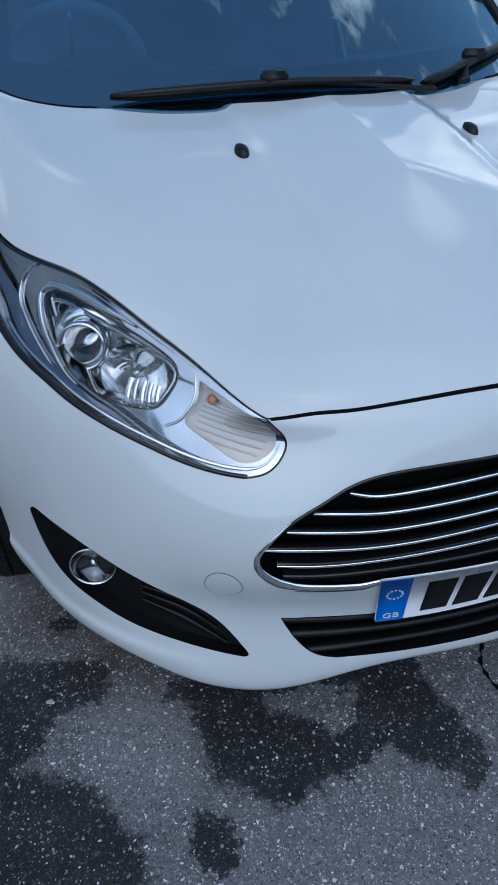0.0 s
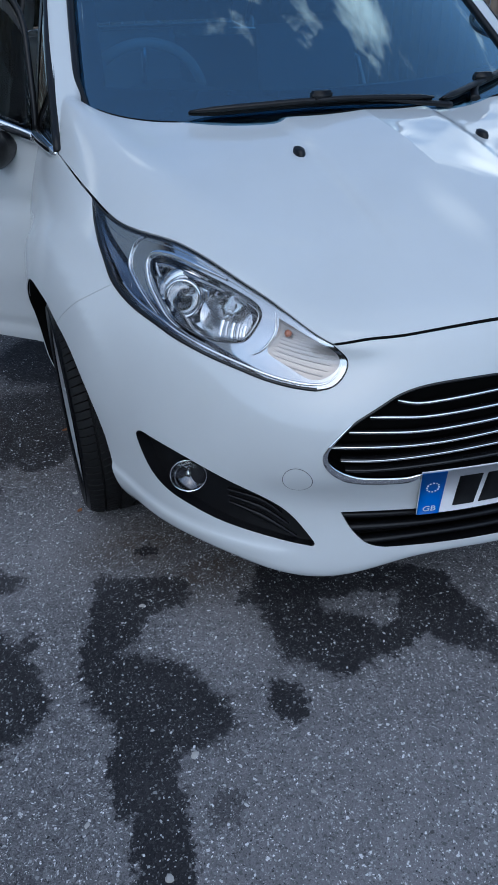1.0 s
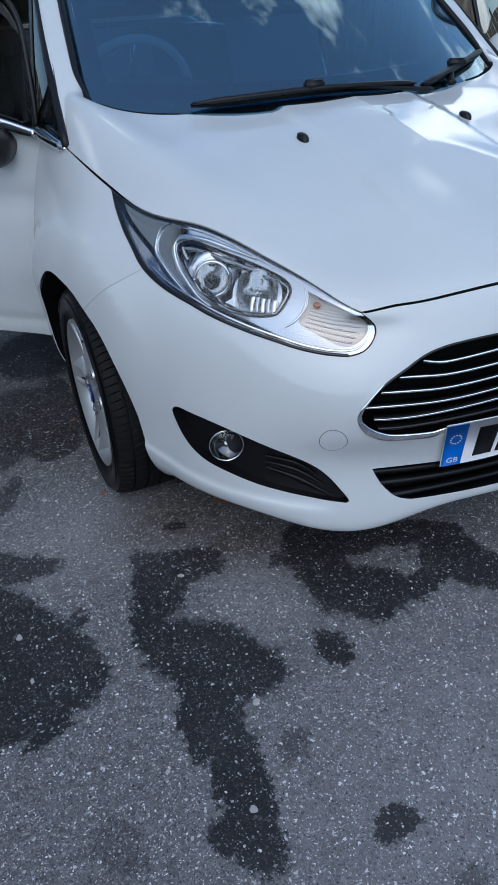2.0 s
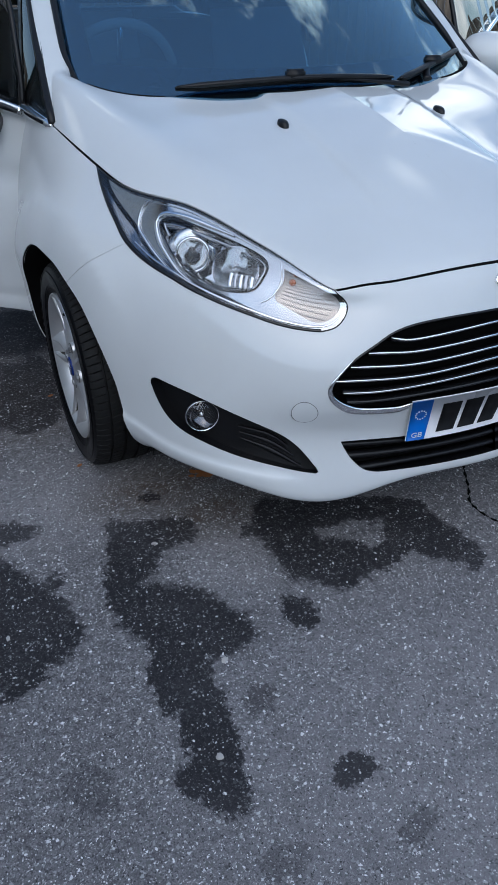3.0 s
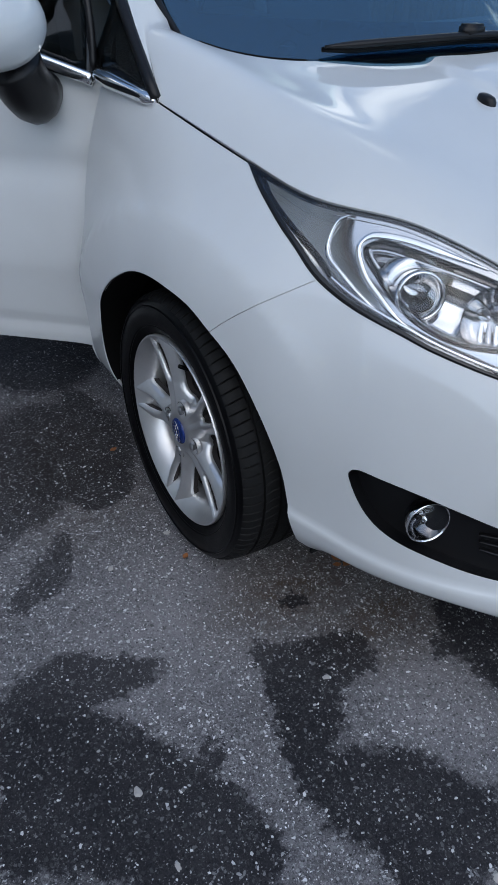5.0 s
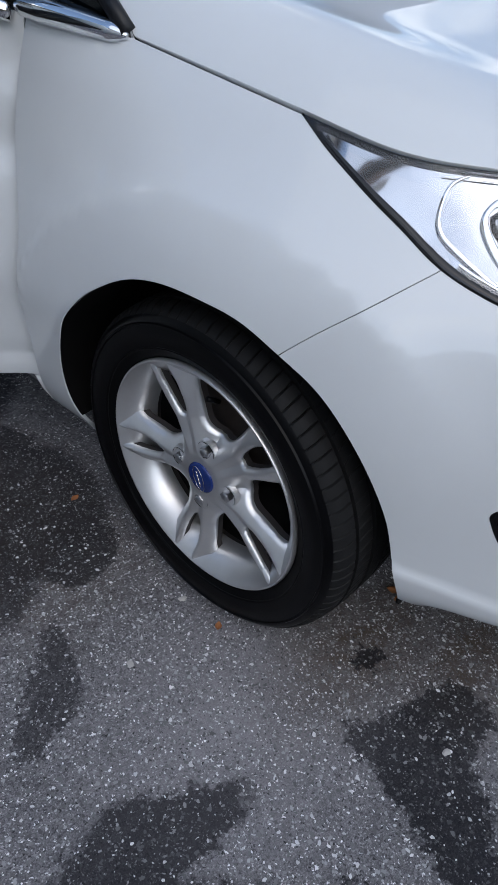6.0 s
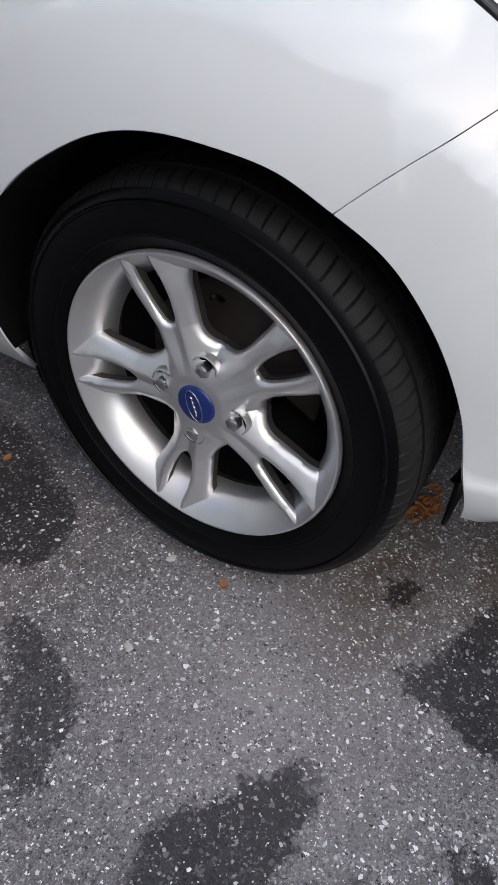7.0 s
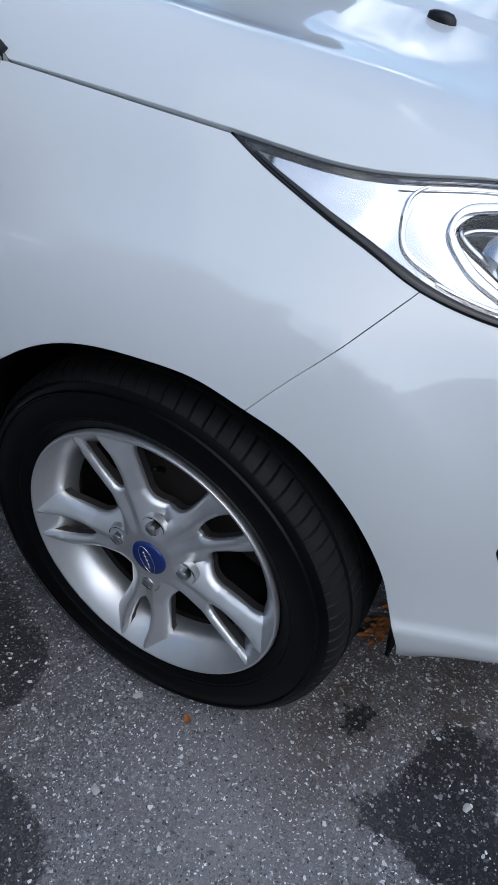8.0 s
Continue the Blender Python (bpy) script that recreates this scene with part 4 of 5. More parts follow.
def fog(side):
    do = (lambda p: p) if side < 0 else flip
    deep = loop(FOG)
    lift = -0.03
    bezel = part("fog_bezel", do(panel(loop(shrink(deep, -.004)), lift=lift, gap=0, lip=0)), BLACK, CAR, "black fog lamp surround")
    part("bezel_wall", do(wall(FOG, 0.0, lift)), BLACK, bezel)
    for k in range(3):
        c = rounded([(.475 + .012 * k, .118 + .016 * k), (.54, .142 + .015 * k), (.615, .162 + .014 * k)], 30)
        part("rib", do(strip_on_skin(c, np.interp(np.arange(30), [0, 15, 29], [.004, .010, .003]), lift + .008, 0.01)), BLACK, bezel)
    mid = at_skin(np.array([.706, .205]), -0.012)
    n = Vector((-.28, -.955, .08))
    lamp = part("fog_lamp", do(lathe([(-.035, .012), (-.03, .025), (-.012, .034), (0.0, .037)], mid, n, 40)), BLACK, CAR, "round fog lamp with clear lens")
    part("fog_ring", do(lathe([(-.008, .0372), (.001, .0376), (.003, .0370), (.003, .0358), (-.004, .0355)], mid, n, 48)), CHROME, lamp)
    part("fog_reflector", do(lathe([(-.001, .035), (-.008, .031), (-.016, .021), (-.020, .008)], mid, n, 36)), FOGBOWL, lamp)
    part("fog_bulb", do(lathe([(-.03, .008), (-.016, .009), (-.008, .008), (-.004, .0005)], mid, n, 20)), SATIN, lamp)
    part("fog_lens", do(lathe([(0.0, .0365), (.005, .030), (.009, .018), (.0105, .0005)], mid, n, 40)), LAMPGLASS, lamp)


fog(-1), fog(1)


# headlamps: a silver bezel with three wells behind one clear lens
WELL = rounded([(.955, .561), (.940, .573), (.905, .581), (.874, .584), (.744, .592), (.64, .598), (.600, .594), (.590, .575), (.594, .545), (.604, .515), (.630, .501), (.687, .494), (.761, .499), (.836, .516), (.90, .537), (.942, .551), (.955, .561)], 120)[:-1]
TURN = rounded([(.556, .597), (.50, .590), (.455, .563), (.430, .525), (.425, .493), (.437, .469), (.463, .459), (.505, .475), (.540, .491), (.561, .507), (.554, .55), (.556, .597)], 80)[:-1]
POINT = rounded([(1.017, .569), (1.06, .5645), (1.12, .563), (1.195, .5645), (1.15, .5515), (1.09, .5385), (1.03, .5255), (.965, .513), (1.000, .535), (1.018, .556), (1.017, .569)], 80)[:-1]


def bezel(proud=0.0):
    """How deep the silver bezel lies behind the lens: close under the bonnet, deep along its foot; proud stands off it."""
    by_u = lambda line: line[np.argsort(line[:, 0])].T

    def depth(uv):
        top, foot = (np.interp(uv[..., 0], *by_u(edge)) for edge in (LAMP_TOP, LAMP_LOW))
        t = np.clip((uv[..., 1] - foot) / np.maximum(top - foot, .01), -.1, 1.1)
        return proud - .008 - .034 * (1 - t) * smooth(.44, .72, uv[..., 0]) * (1 - .75 * smooth(1.0, 1.2, uv[..., 0]))
    return depth


def headlamp(side):
    do = (lambda p: p) if side < 0 else flip
    inner = shrink(loop(LAMP), .003)
    body = part("headlamp", do(panel(inner, (WELL, TURN), step=.008, lift=bezel(), gap=0, lip=0.004)), BEZEL, CAR, "clear headlamp with chrome reflectors and projector")
    part("lamp_wall", do(wall(inner, -0.0005, -0.046, 4)), BEZEL, body)
    part("lamp_gasket", do(strip_on_skin(shrink(loop(LAMP), .001), 0.003, 0.0006, 0.012, closed=True)), GLOSSBLACK, body)
    part("lower_gasket", do(strip_on_skin(LAMP_LOW[4:] + (0, .003), np.interp(np.arange(86), [0, 25, 85], [.003, .008, .006]), 0.0018, 0.008)), GLOSSBLACK, body)
    lens = part("lamp_lens", do(panel(shrink(loop(LAMP), .002), lift=0.0012, gap=0, lip=0.004)), LAMPGLASS, body, "clear plastic lens")
    lens.visible_shadow = False
    low_line = (LAMP_LOW[34:86] + (0, .0125))
    part("edge_chrome", do(strip_on_skin(low_line, np.interp(np.arange(len(low_line)), [0, 20, 51], [.003, .005, .006]), -0.006, 0.006)), CHROME, body)
    nose = rounded([LAMP_LOW[85] + (0, .0125), (.440, .454), (.424, .470), (.420, .500)], 16)
    part("edge_chrome", do(strip_on_skin(nose, np.linspace(.006, .003, 16), -0.006, 0.006)), CHROME, body)
    # main well: stepped silver walls, projector, faceted bowl
    part("well_wall", do(wall(WELL, bezel(), -0.075, 5)), LAMPGREY, body)
    part("well_back", do(panel(shrink(WELL, -.004), lift=-0.072, gap=0, lip=0)), REFLECTOR, body)
    step_line = shrink(WELL, .010)
    part("inner_frame", do(strip_on_skin(step_line, .007, bezel(-.008), 0.03, closed=True)), BEZEL, body)
    part("shadow_line", do(strip_on_skin(shrink(WELL, .002), .0025, bezel(-.001), 0.02, closed=True)), GLOSSBLACK, body)
    eye = at_skin(np.array([.806, .541]), -0.036)
    n = Vector((-.42, -.88, .22)).normalized()
    proj = part("projector", do(lathe([(-.05, .030), (-.02, .037), (.0, .039), (.006, .0385), (.009, .036), (.008, .033), (-.004, .031)], eye, n, 48)), CHROME, body, "projector lens in a chrome ring")
    part("projector_lens", do(lathe([(-.004, .031), (.006, .028), (.013, .020), (.017, .012), (.0185, .0005)], eye, n, 40)), PROJ, proj)
    part("projector_cup", do(lathe([(-.004, .031), (-.03, .02), (-.04, .0005)], eye, n, 32)), SMOKE, proj)
    part("projector_mount", do(lathe([(-.045, .060), (-.03, .056), (-.022, .048), (-.024, .037)], eye, n, 48)), SATIN, proj)
    bowl = at_skin(np.array([.668, .546]), -0.030)
    rows = []
    for r, h in ((.050, .010), (.047, .004), (.040, -.010), (.031, -.022), (.021, -.031), (.009, -.036)):
        rows.append((h, r))
    v, f = lathe(rows, bowl, n, 40)
    beam = part("reflector_bowl", do((v, f)), REFLECTOR, body)
    part("bulb", do(lathe([(-.036, .008), (-.012, .007), (-.006, .005), (-.004, .0005)], bowl, n, 20)), SATIN, beam)
    for k in range(5):
        c = rounded([(.612 + .013 * k, .508 - .002 * k), (.622 + .013 * k, .530 - .002 * k), (.626 + .013 * k, .548 - .002 * k)], 8)
        part("facet", do(strip_on_skin(c, .0085, -0.040 + .003 * (k % 2), 0.004)), (CHROME, SMOKE)[k % 2], beam)
    part("well_floor", do(grid(np.stack([at_skin(rounded([(.61, .512), (.69, .500), (.77, .506), (.84, .523), (.90, .543)], 30) + (0, dv), h) for dv, h in ((0, -.014), (.008, -.030), (.012, -.060))]))), BEZEL, body)
    # bright hoops round the outer wells
    for pts, w in (([(1.008, .583), (1.024, .573), (1.026, .562), (1.013, .541), (.974, .527), (.912, .512), (.845, .497)], .0055), ([(.70, .601), (.80, .594), (.874, .589), (.935, .579), (.957, .570), (.961, .559), (.945, .546), (.91, .530), (.868, .517), (.815, .500), (.77, .492)], .0085)):
        c = rounded(pts, 60)
        part("chrome_hoop", do(strip_on_skin(c, np.interp(np.arange(60), [0, 10, 50, 59], [.35 * w, w, w, .5 * w]), bezel(.005), 0.006)), CHROME, body)
    for dv, w in ((.0075, .0016),):
        part("bezel_line", do(strip_on_skin(LAMP_TOP[16:66] - (0, dv), np.interp(np.arange(50), [0, 8, 42, 49], [.0006, w, w, .0006]), bezel(.0025), 0.004)), CHROME, body)
    # turn signal: ribbed well with a small amber bulb
    part("turn_wall", do(wall(TURN, bezel(), -0.036, 3)), SATIN, body)
    turn = part("turn_reflector", do(panel(shrink(TURN, -.004), lift=-0.034, gap=0, lip=0)), TURNGREY, body)
    for k in range(9):
        v0 = .474 + .0115 * k
        c = rounded([(.437 + .004 * abs(k - 3), v0), (.49, v0 + .006), (.548, v0 + .016)], 10)
        part("rib", do(strip_on_skin(c, .0035, -0.0318, 0.003)), TURNGREY, turn)
    c = rounded([(.563, .602), (.559, .580), (.557, .552), (.562, .522), (.572, .500), (.585, .490)], 30)
    part("divider", do(strip_on_skin(c, np.interp(np.arange(30), [0, 10, 29], [.003, .0035, .0055]), bezel(.004), 0.008)), CHROME, body)
    lamp_at = at_skin(np.array([.537, .573]), -0.030)
    part("turn_bulb", do(lathe([(-.01, .005), (.0, .0068), (.008, .0068), (.014, .004), (.016, .0005)], lamp_at, Vector((-.25, -.93, .25)).normalized(), 20)), AMBER, turn, "amber bulb")
    # pointed outer well
    part("outer_reflector", do(panel(POINT, lift=bezel(.0012), gap=0, lip=0.001)), SMOKE, body)


headlamp(-1), headlamp(1)

# number plate: white with a blue band; its characters are plain bars


def on_plate(a, b):
    """Chart place on the plate: a from its middle (metres to the driver's side), b from 0 at its foot to 1."""
    return (a * (0.972 + 0.052 * b), .164 - .012 * a + b * (.128 - .016 * a))


def plate_line(a):
    """The plate's foot, its way up and its way out at places along it."""
    put = lambda b: at_skin(np.array([on_plate(abs(x), b) for x in a]), 0.0) * np.stack([np.where(a < 0, -1, 1), np.ones(len(a)), np.ones(len(a))], 1)
    foot, head = put(0.0), put(1.0)
    up = head - foot
    out = np.cross(np.gradient(foot, axis=0), up)
    return foot, up, out / np.linalg.norm(out, axis=1, keepdims=True)


def plate_patch(a0, a1, b0, b1, lift=0.0112, thick=0.001):
    """A flat piece of the plate between two places along it and two heights."""
    foot, up, out = plate_line(np.linspace(a1, a0, max(2, int(abs(a1 - a0) / .02) + 2)))
    return slab(np.stack([foot + up * b0 + out * lift, foot + up * b1 + out * lift]), thick)


plate = part("number_plate", plate_patch(-.2495, .2495, 0, 1, .010, .004), PLATEWHITE, CAR, "white number plate with a blue GB band")
part("blue_band", plate_patch(.206, .2495, .01, .99), PLATEBLUE, plate)
for k in range(12):
    a = 2 * math.pi * k / 12
    part("star", plate_patch(.2275 + .011 * math.cos(a) - .0015, .2275 + .011 * math.cos(a) + .0015, .66 + .10 * math.sin(a) - .012, .66 + .10 * math.sin(a) + .012, .0118), PLATEWHITE, plate)
slots = [(.137, .181), (.083, .127), (.029, .073)]
for a0, a1 in slots:
    part("bar", plate_patch(a0, a1, .15, .84), INK, plate)
for a0, a1 in ((-.070, -.026), (-.124, -.080), (-.178, -.134)):
    part("bar", plate_patch(a0, a1, .15, .84), INK, plate)
text = bpy.data.curves.new("gb", "FONT")
text.body, text.size, text.align_x, text.extrude = "GB", 0.021, "CENTER", 0.0004
letters = new("gb_letters", text)
deps = bpy.context.evaluated_depsgraph_get()
me = bpy.data.meshes.new_from_object(letters.evaluated_get(deps))
bpy.data.objects.remove(letters)
foot, up, out_way = plate_line(np.array((.2375, .2275, .2175)))
low_place = foot[1] + up[1] * .10 + out_way[1] * .0122
ex, ey = Vector(foot[2] - foot[0]).normalized(), Vector(up[1]).normalized()
ez = Vector(out_way[1])
me.transform(Matrix(((ex.x, ey.x, ez.x, low_place[0]), (ex.y, ey.y, ez.y, low_place[1]), (ex.z, ey.z, ez.z, low_place[2]), (0, 0, 0, 1))))
me.materials.clear()
part("gb_letters", me, PLATEWHITE, plate)

# washer jets
for sign in (-1, 1):
    base = at_skin(np.array(chart([(.238, -.125)], (0, 1), (.5, 1.3, .8, 1.2))[0]), 0.0)
    base = Vector((base[0] * (1 if sign < 0 else -1), base[1], base[2]))
    rows = []
    for a, r, h in ((0, 1.0, -.004), (.2, 1.0, .004), (.5, .85, .010), (.8, .5, .0125), (1, .05, .013)):
        rows.append([base + Vector((.0125 * r * math.cos(k) + sign * 0.0, .021 * r * math.sin(k) + .004 * a, h + .12 * .021 * r * math.sin(k))) for k in np.arange(20) * math.pi / 10])
    part("washer_jet", grid(np.array(rows), closed_v=True), BLACK, CAR, "small black washer jet")

# wipers
def wiper(base, elbow, tip, heel):
    arm = part("wiper", tube(rounded([base, elbow, tip], 24), np.interp(np.arange(24), [0, 4, 23], [.014, .011, .009]), 10, flat=.6), BLACK, CAR, "black windscreen wiper")
    blade = rounded(heel, 30)
    thick = np.interp(np.arange(30), [0, 3, 27, 29], [.004, .010, .010, .004])
    part("blade", tube(blade, thick, 8, flat=1.1), RUBBER, arm)
    part("spoiler", tube(np.array(blade) + (0, -.010, .006), thick, 8, flat=.7), BLACK, arm)
    t = Vector(tip)
    part("clip", box(t - Vector((.026, .016, .008)), t + Vector((.026, .014, .016)), .005), BLACK, arm)


def on_glass(x, s, lift=0.014):
    w = float(spline(S, RAIL, [s])[0][0])
    return tuple(over(s, x / w) + (0, -.5 * lift, lift))


wiper(on_glass(.26, -.03, .012), on_glass(.10, -.004), on_glass(-.10, .010, .020), [on_glass(-.42, -.020, .012), on_glass(-.27, -.002, .012), on_glass(-.10, .008, .012), on_glass(.06, .004, .012), on_glass(.21, -.010, .012)])
wiper(on_glass(.36, -.03, .012), on_glass(.38, -.006), on_glass(.42, .004, .020), [on_glass(.235, -.016, .012), on_glass(.33, -.006, .012), on_glass(.42, .004, .012), on_glass(.52, .010, .012), on_glass(.605, .014, .012)])
part("cowl", slab(sheet(-.16, -.03, -.97, .97, 6, 40, -.03), 0.004), BLACK, CAR, "black plastic cowl under the wipers")

# door mirrors


def mirror_shell(c, sign):
    rows = []
    for a in np.linspace(0, math.pi, 22):
        r = math.sin(a) ** 0.6
        k = -math.cos(a)
        rows.append([c + Vector((sign * (.112 * k), (.060 if math.sin(b) > 0 else .085) * r * math.sin(b) * (1 - .15 * k), .074 * r * math.cos(b) * (1 - .1 * k))) for b in np.arange(28) * 2 * math.pi / 28])
    v, f = grid(np.array(rows), closed_v=True)
    return v, (f if sign > 0 else [q[::-1] for q in f])


for host, swing, place in ((door, turned_out, (-1.0, .524, .985)), (other_door, lambda p: flip(turned_out(p)), (-.865, .515, .945))):
    sign = -1
    mirror = part("door_mirror", swing(mirror_shell(Vector(place), sign)), WHITE, host, "white door mirror on a black arm")
    reach, rise = (-1 - place[0]) * .6, place[2] - .985
    arm = rounded([(sign * .775, .524, .855), (sign * .815 - .3 * reach, .524, .845 + .3 * rise), (sign * .875 - reach, .524, .865 + .6 * rise), (sign * .925 - reach, .524, .925 + rise)], 20)
    part("mirror_arm", swing(tube(arm, np.interp(np.arange(20), [0, 8, 19], [.030, .048, .052]), 16, flat=1.15)), BLACK, host)

# ---- wheels ----


def turned(profile, sides):
    return lathe(profile, (0, 0, 0), (-1, 0, 0), sides)


def tyre_mesh():
    """Tyre about the x axis, outer face towards -x; along counts outwards from its middle."""
    half = [(.072, .197), (.080, .2005), (.087, .208), (.091, .218), (.0925, .2195), (.0925, .2215), (.0945, .2235), (.0975, .236), (.0982, .248), (.0965, .256), (.0965, .2575), (.0985, .2585), (.0985, .2605), (.0955, .262), (.0945, .2655), (.090, .272), (.083, .278), (.074, .2822), (.062, .2842), (.0565, .2848), (.056, .279), (.051, .279), (.0505, .2855), (.036, .2863), (.022, .2868), (.0215, .280), (.0145, .280), (.014, .287), (0, .287)]
    prof = half + [(-a, r) for a, r in half[::-1][1:]]
    n = 900
    rows = []
    for a, r in prof:
        row = []
        for k in range(n):
            t = 2 * math.pi * (k + (a * 90 if abs(a) > .05 else a * 40)) / n
            rr = r
            if .2735 < r and abs(a) > .056 and k % 10 == 0:
                rr -= .0042
            elif r > .281 and .03 < abs(a) < .04 and k % 10 == 5:
                rr -= .003
            row.append((-a, rr * math.cos(t), rr * math.sin(t)))
        rows.append(row)
    v, f = grid(np.array(rows), closed_v=True)
    me = mesh_of("tyre", v, f)
    me.set_sharp_from_angle(angle=radians(30))
    me.materials.append(RUBBER), me.materials.append(TREAD)
    for q in me.polygons:
        q.material_index = int(np.hypot(q.center.y, q.center.z) > .2725)
    return me


def tidy(name, v, f, darkened=()):
    """A smooth silver mesh; the faces counted in the last argument wear the dark of shade and brake dust."""
    bm = bmesh.new()
    vs = [bm.verts.new(p) for p in v]
    for k, q in enumerate(f):
        bm.faces.new([vs[i] for i in q]).material_index = int(k in darkened)
    bmesh.ops.recalc_face_normals(bm, faces=bm.faces[:])
    me = bpy.data.meshes.new(name)
    for q in bm.faces:
        q.smooth = True
    bm.to_mesh(me)
    bm.free()
    me.set_sharp_from_angle(angle=radians(38))
    me.materials.append(ALLOY), me.materials.append(DUST_SHADE)
    return me


def rim_mesh():
    face = [(.042, .1655), (.058, .1705), (.074, .1805), (.084, .1900), (.0890, .1960), (.0915, .1990), (.0915, .2015), (.0890, .2030), (.084, .2030), (.078, .2000)]
    barrel = [(.042, .1655), (.030, .1650)]
    return tidy("rim", *turned(barrel[::-1] + face[1:], 120))


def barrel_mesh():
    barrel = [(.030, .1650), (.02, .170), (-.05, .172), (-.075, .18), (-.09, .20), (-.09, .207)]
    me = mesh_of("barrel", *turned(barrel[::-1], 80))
    # the deep barrel is coloured dark for the shade it lies in
    me.materials.append(DUST_SHADE)
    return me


def face_mesh():
    """A fifth of the wheel's face about the y axis: a pair of ridged spokes running into the hub."""
    def solid(r, s):
        """Below nought inside the metal; s is the way round from the pair's axis."""
        far = np.interp(r, [.03, .08, .105, .13, .16, .20], [.034, .034, .0335, .0385, .0455, .059])
        d1, d2 = np.abs(s) - far, r - .080
        k = .022
        h = np.clip(.5 + .5 * (d2 - d1) / k, 0, 1)
        metal = d2 * (1 - h) + d1 * h - k * h * (1 - h)
        half = np.interp(r, [.104, .120, .14, .165, .18, .21], [.0060, .0115, .0155, .0175, .0165, .0150])
        a, b = np.abs(s) - half, .105 - r
        slot = np.minimum(np.maximum(a + .006, b + .006), 0) + np.hypot(np.maximum(a + .006, 0), np.maximum(b + .006, 0)) - .006
        return np.maximum(metal, -slot)

    def height(r, s):
        t = np.clip((r - .040) / .163, 0, 1)
        x = .0815 + .0105 * t ** 2.2 - .0055 * np.sin(math.pi * t)
        far = np.interp(r, [.03, .08, .105, .13, .16, .20], [.034, .034, .0335, .0385, .0455, .059])
        half = np.interp(r, [.03, .104, .120, .14, .165, .18, .21], [.0, .006, .0115, .0155, .0175, .0165, .0150])
        crest = half + np.interp(r, [.03, .09, .14, .20], [.009, .010, .0085, .006])
        q = np.abs(s)
        out = np.clip((q - crest) / (far - crest), 0, 1.6)
        into = np.clip((crest - q) / np.maximum(crest - half * .0, .004), 0, 1)
        on = smooth(.034, .075, r)
        x = x - on * ((.0135 + .013 * smooth(.15, .20, r)) * out ** 1.15 + np.interp(r, [.05, .10, .14], [.0045, .0060, .0035]) * into ** 1.3)
        depth = -solid(r, s)
        x = x - .0042 * np.clip(1 - depth / .0055, 0, 1) ** 2
        return x

    nr, na = 100, 60
    R = np.linspace(.0265, .1985, nr)
    A = np.linspace(-math.pi / 5, math.pi / 5, na)
    r, a = np.meshgrid(R, A, indexing="ij")
    s = r * a
    val = solid(r, s)
    keys, verts, faces, rim = {}, [], [], []

    def vert(key, rr, aa):
        if key not in keys:
            keys[key] = len(verts)
            x = float(height(np.array(rr), np.array(rr * aa)))
            verts.append((-x, rr * math.cos(aa), rr * math.sin(aa)))
        return keys[key]

    for i in range(nr - 1):
        for j in range(na - 1):
            ring = [(i, j), (i + 1, j), (i + 1, j + 1), (i, j + 1)]
            loop_in, cut = [], []
            for c in range(4):
                p, q = ring[c], ring[(c + 1) % 4]
                vp, vq = val[p], val[q]
                if vp < 0:
                    loop_in.append(vert(p, r[p], a[p]))
                if (vp < 0) != (vq < 0):
                    t = vp / (vp - vq)
                    m = vert((min(p, q), max(p, q)), r[p] + t * (r[q] - r[p]), a[p] + t * (a[q] - a[p]))
                    loop_in.append(m)
                    cut.append(m)
            if len(loop_in) > 2:
                faces.append(tuple(loop_in))
            if len(cut) == 2:
                rim.append(tuple(cut))
    # the inner part of each side wall gets its shade as a dark colour
    low, darkened = {}, set()
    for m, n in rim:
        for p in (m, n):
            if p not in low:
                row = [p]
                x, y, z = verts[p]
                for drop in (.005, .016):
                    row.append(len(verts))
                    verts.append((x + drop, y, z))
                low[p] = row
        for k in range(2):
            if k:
                darkened.add(len(faces))
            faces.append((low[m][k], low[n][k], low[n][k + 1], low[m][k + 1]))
    me = tidy("twin_spoke", verts, faces, darkened)
    return me


def nut_mesh():
    bm = bmesh.new()
    bmesh.ops.create_cone(bm, cap_ends=True, segments=6, radius1=.0105, radius2=.0098, depth=.022, matrix=Matrix.Translation((-.069, 0, 0)) @ Matrix.Rotation(radians(-90), 4, "Y"))
    bmesh.ops.create_uvsphere(bm, u_segments=14, v_segments=8, radius=.0088, matrix=Matrix.Translation((-.0785, 0, 0)) @ Matrix.Diagonal((.5, 1, 1, 1)))
    me = bpy.data.meshes.new("nut")
    bm.to_mesh(me)
    bm.free()
    return me


def pocket_mesh():
    v, f = turned([(.058, .0100), (.0700, .0105), (.0715, .0165), (.0760, .0176)], 32)
    return mesh_of("pocket", v, f)


BARREL = barrel_mesh()
TYRE, RIM, FACE, NUT, POCKET = tyre_mesh(), rim_mesh(), face_mesh(), nut_mesh(), pocket_mesh()
COLLAR = tidy('collar', *turned([(.060, .0160), (.0735, .0160), (.0748, .0172), (.0738, .0190), (.066, .0205)], 36))
NUT.materials.append(STEEL), POCKET.materials.append(GAP)
CAP = mesh_of("cap", *turned([(.060, .0275), (.0765, .0275), (.0785, .0265), (.0795, .0235), (.0805, .012), (.0808, .0003)], 48))
CAP.materials.append(BLUE)
DISC = mesh_of("disc", *turned([(.0, .128), (.018, .128), (.018, .07), (.03, .065), (.03, .0005)], 64))
DISC.materials.append(RUST)
CALIPER = mesh_of("caliper", *box((-.035, -.05, -.03), (.02, .05, .03), .01))
CALIPER.materials.append(GAP)
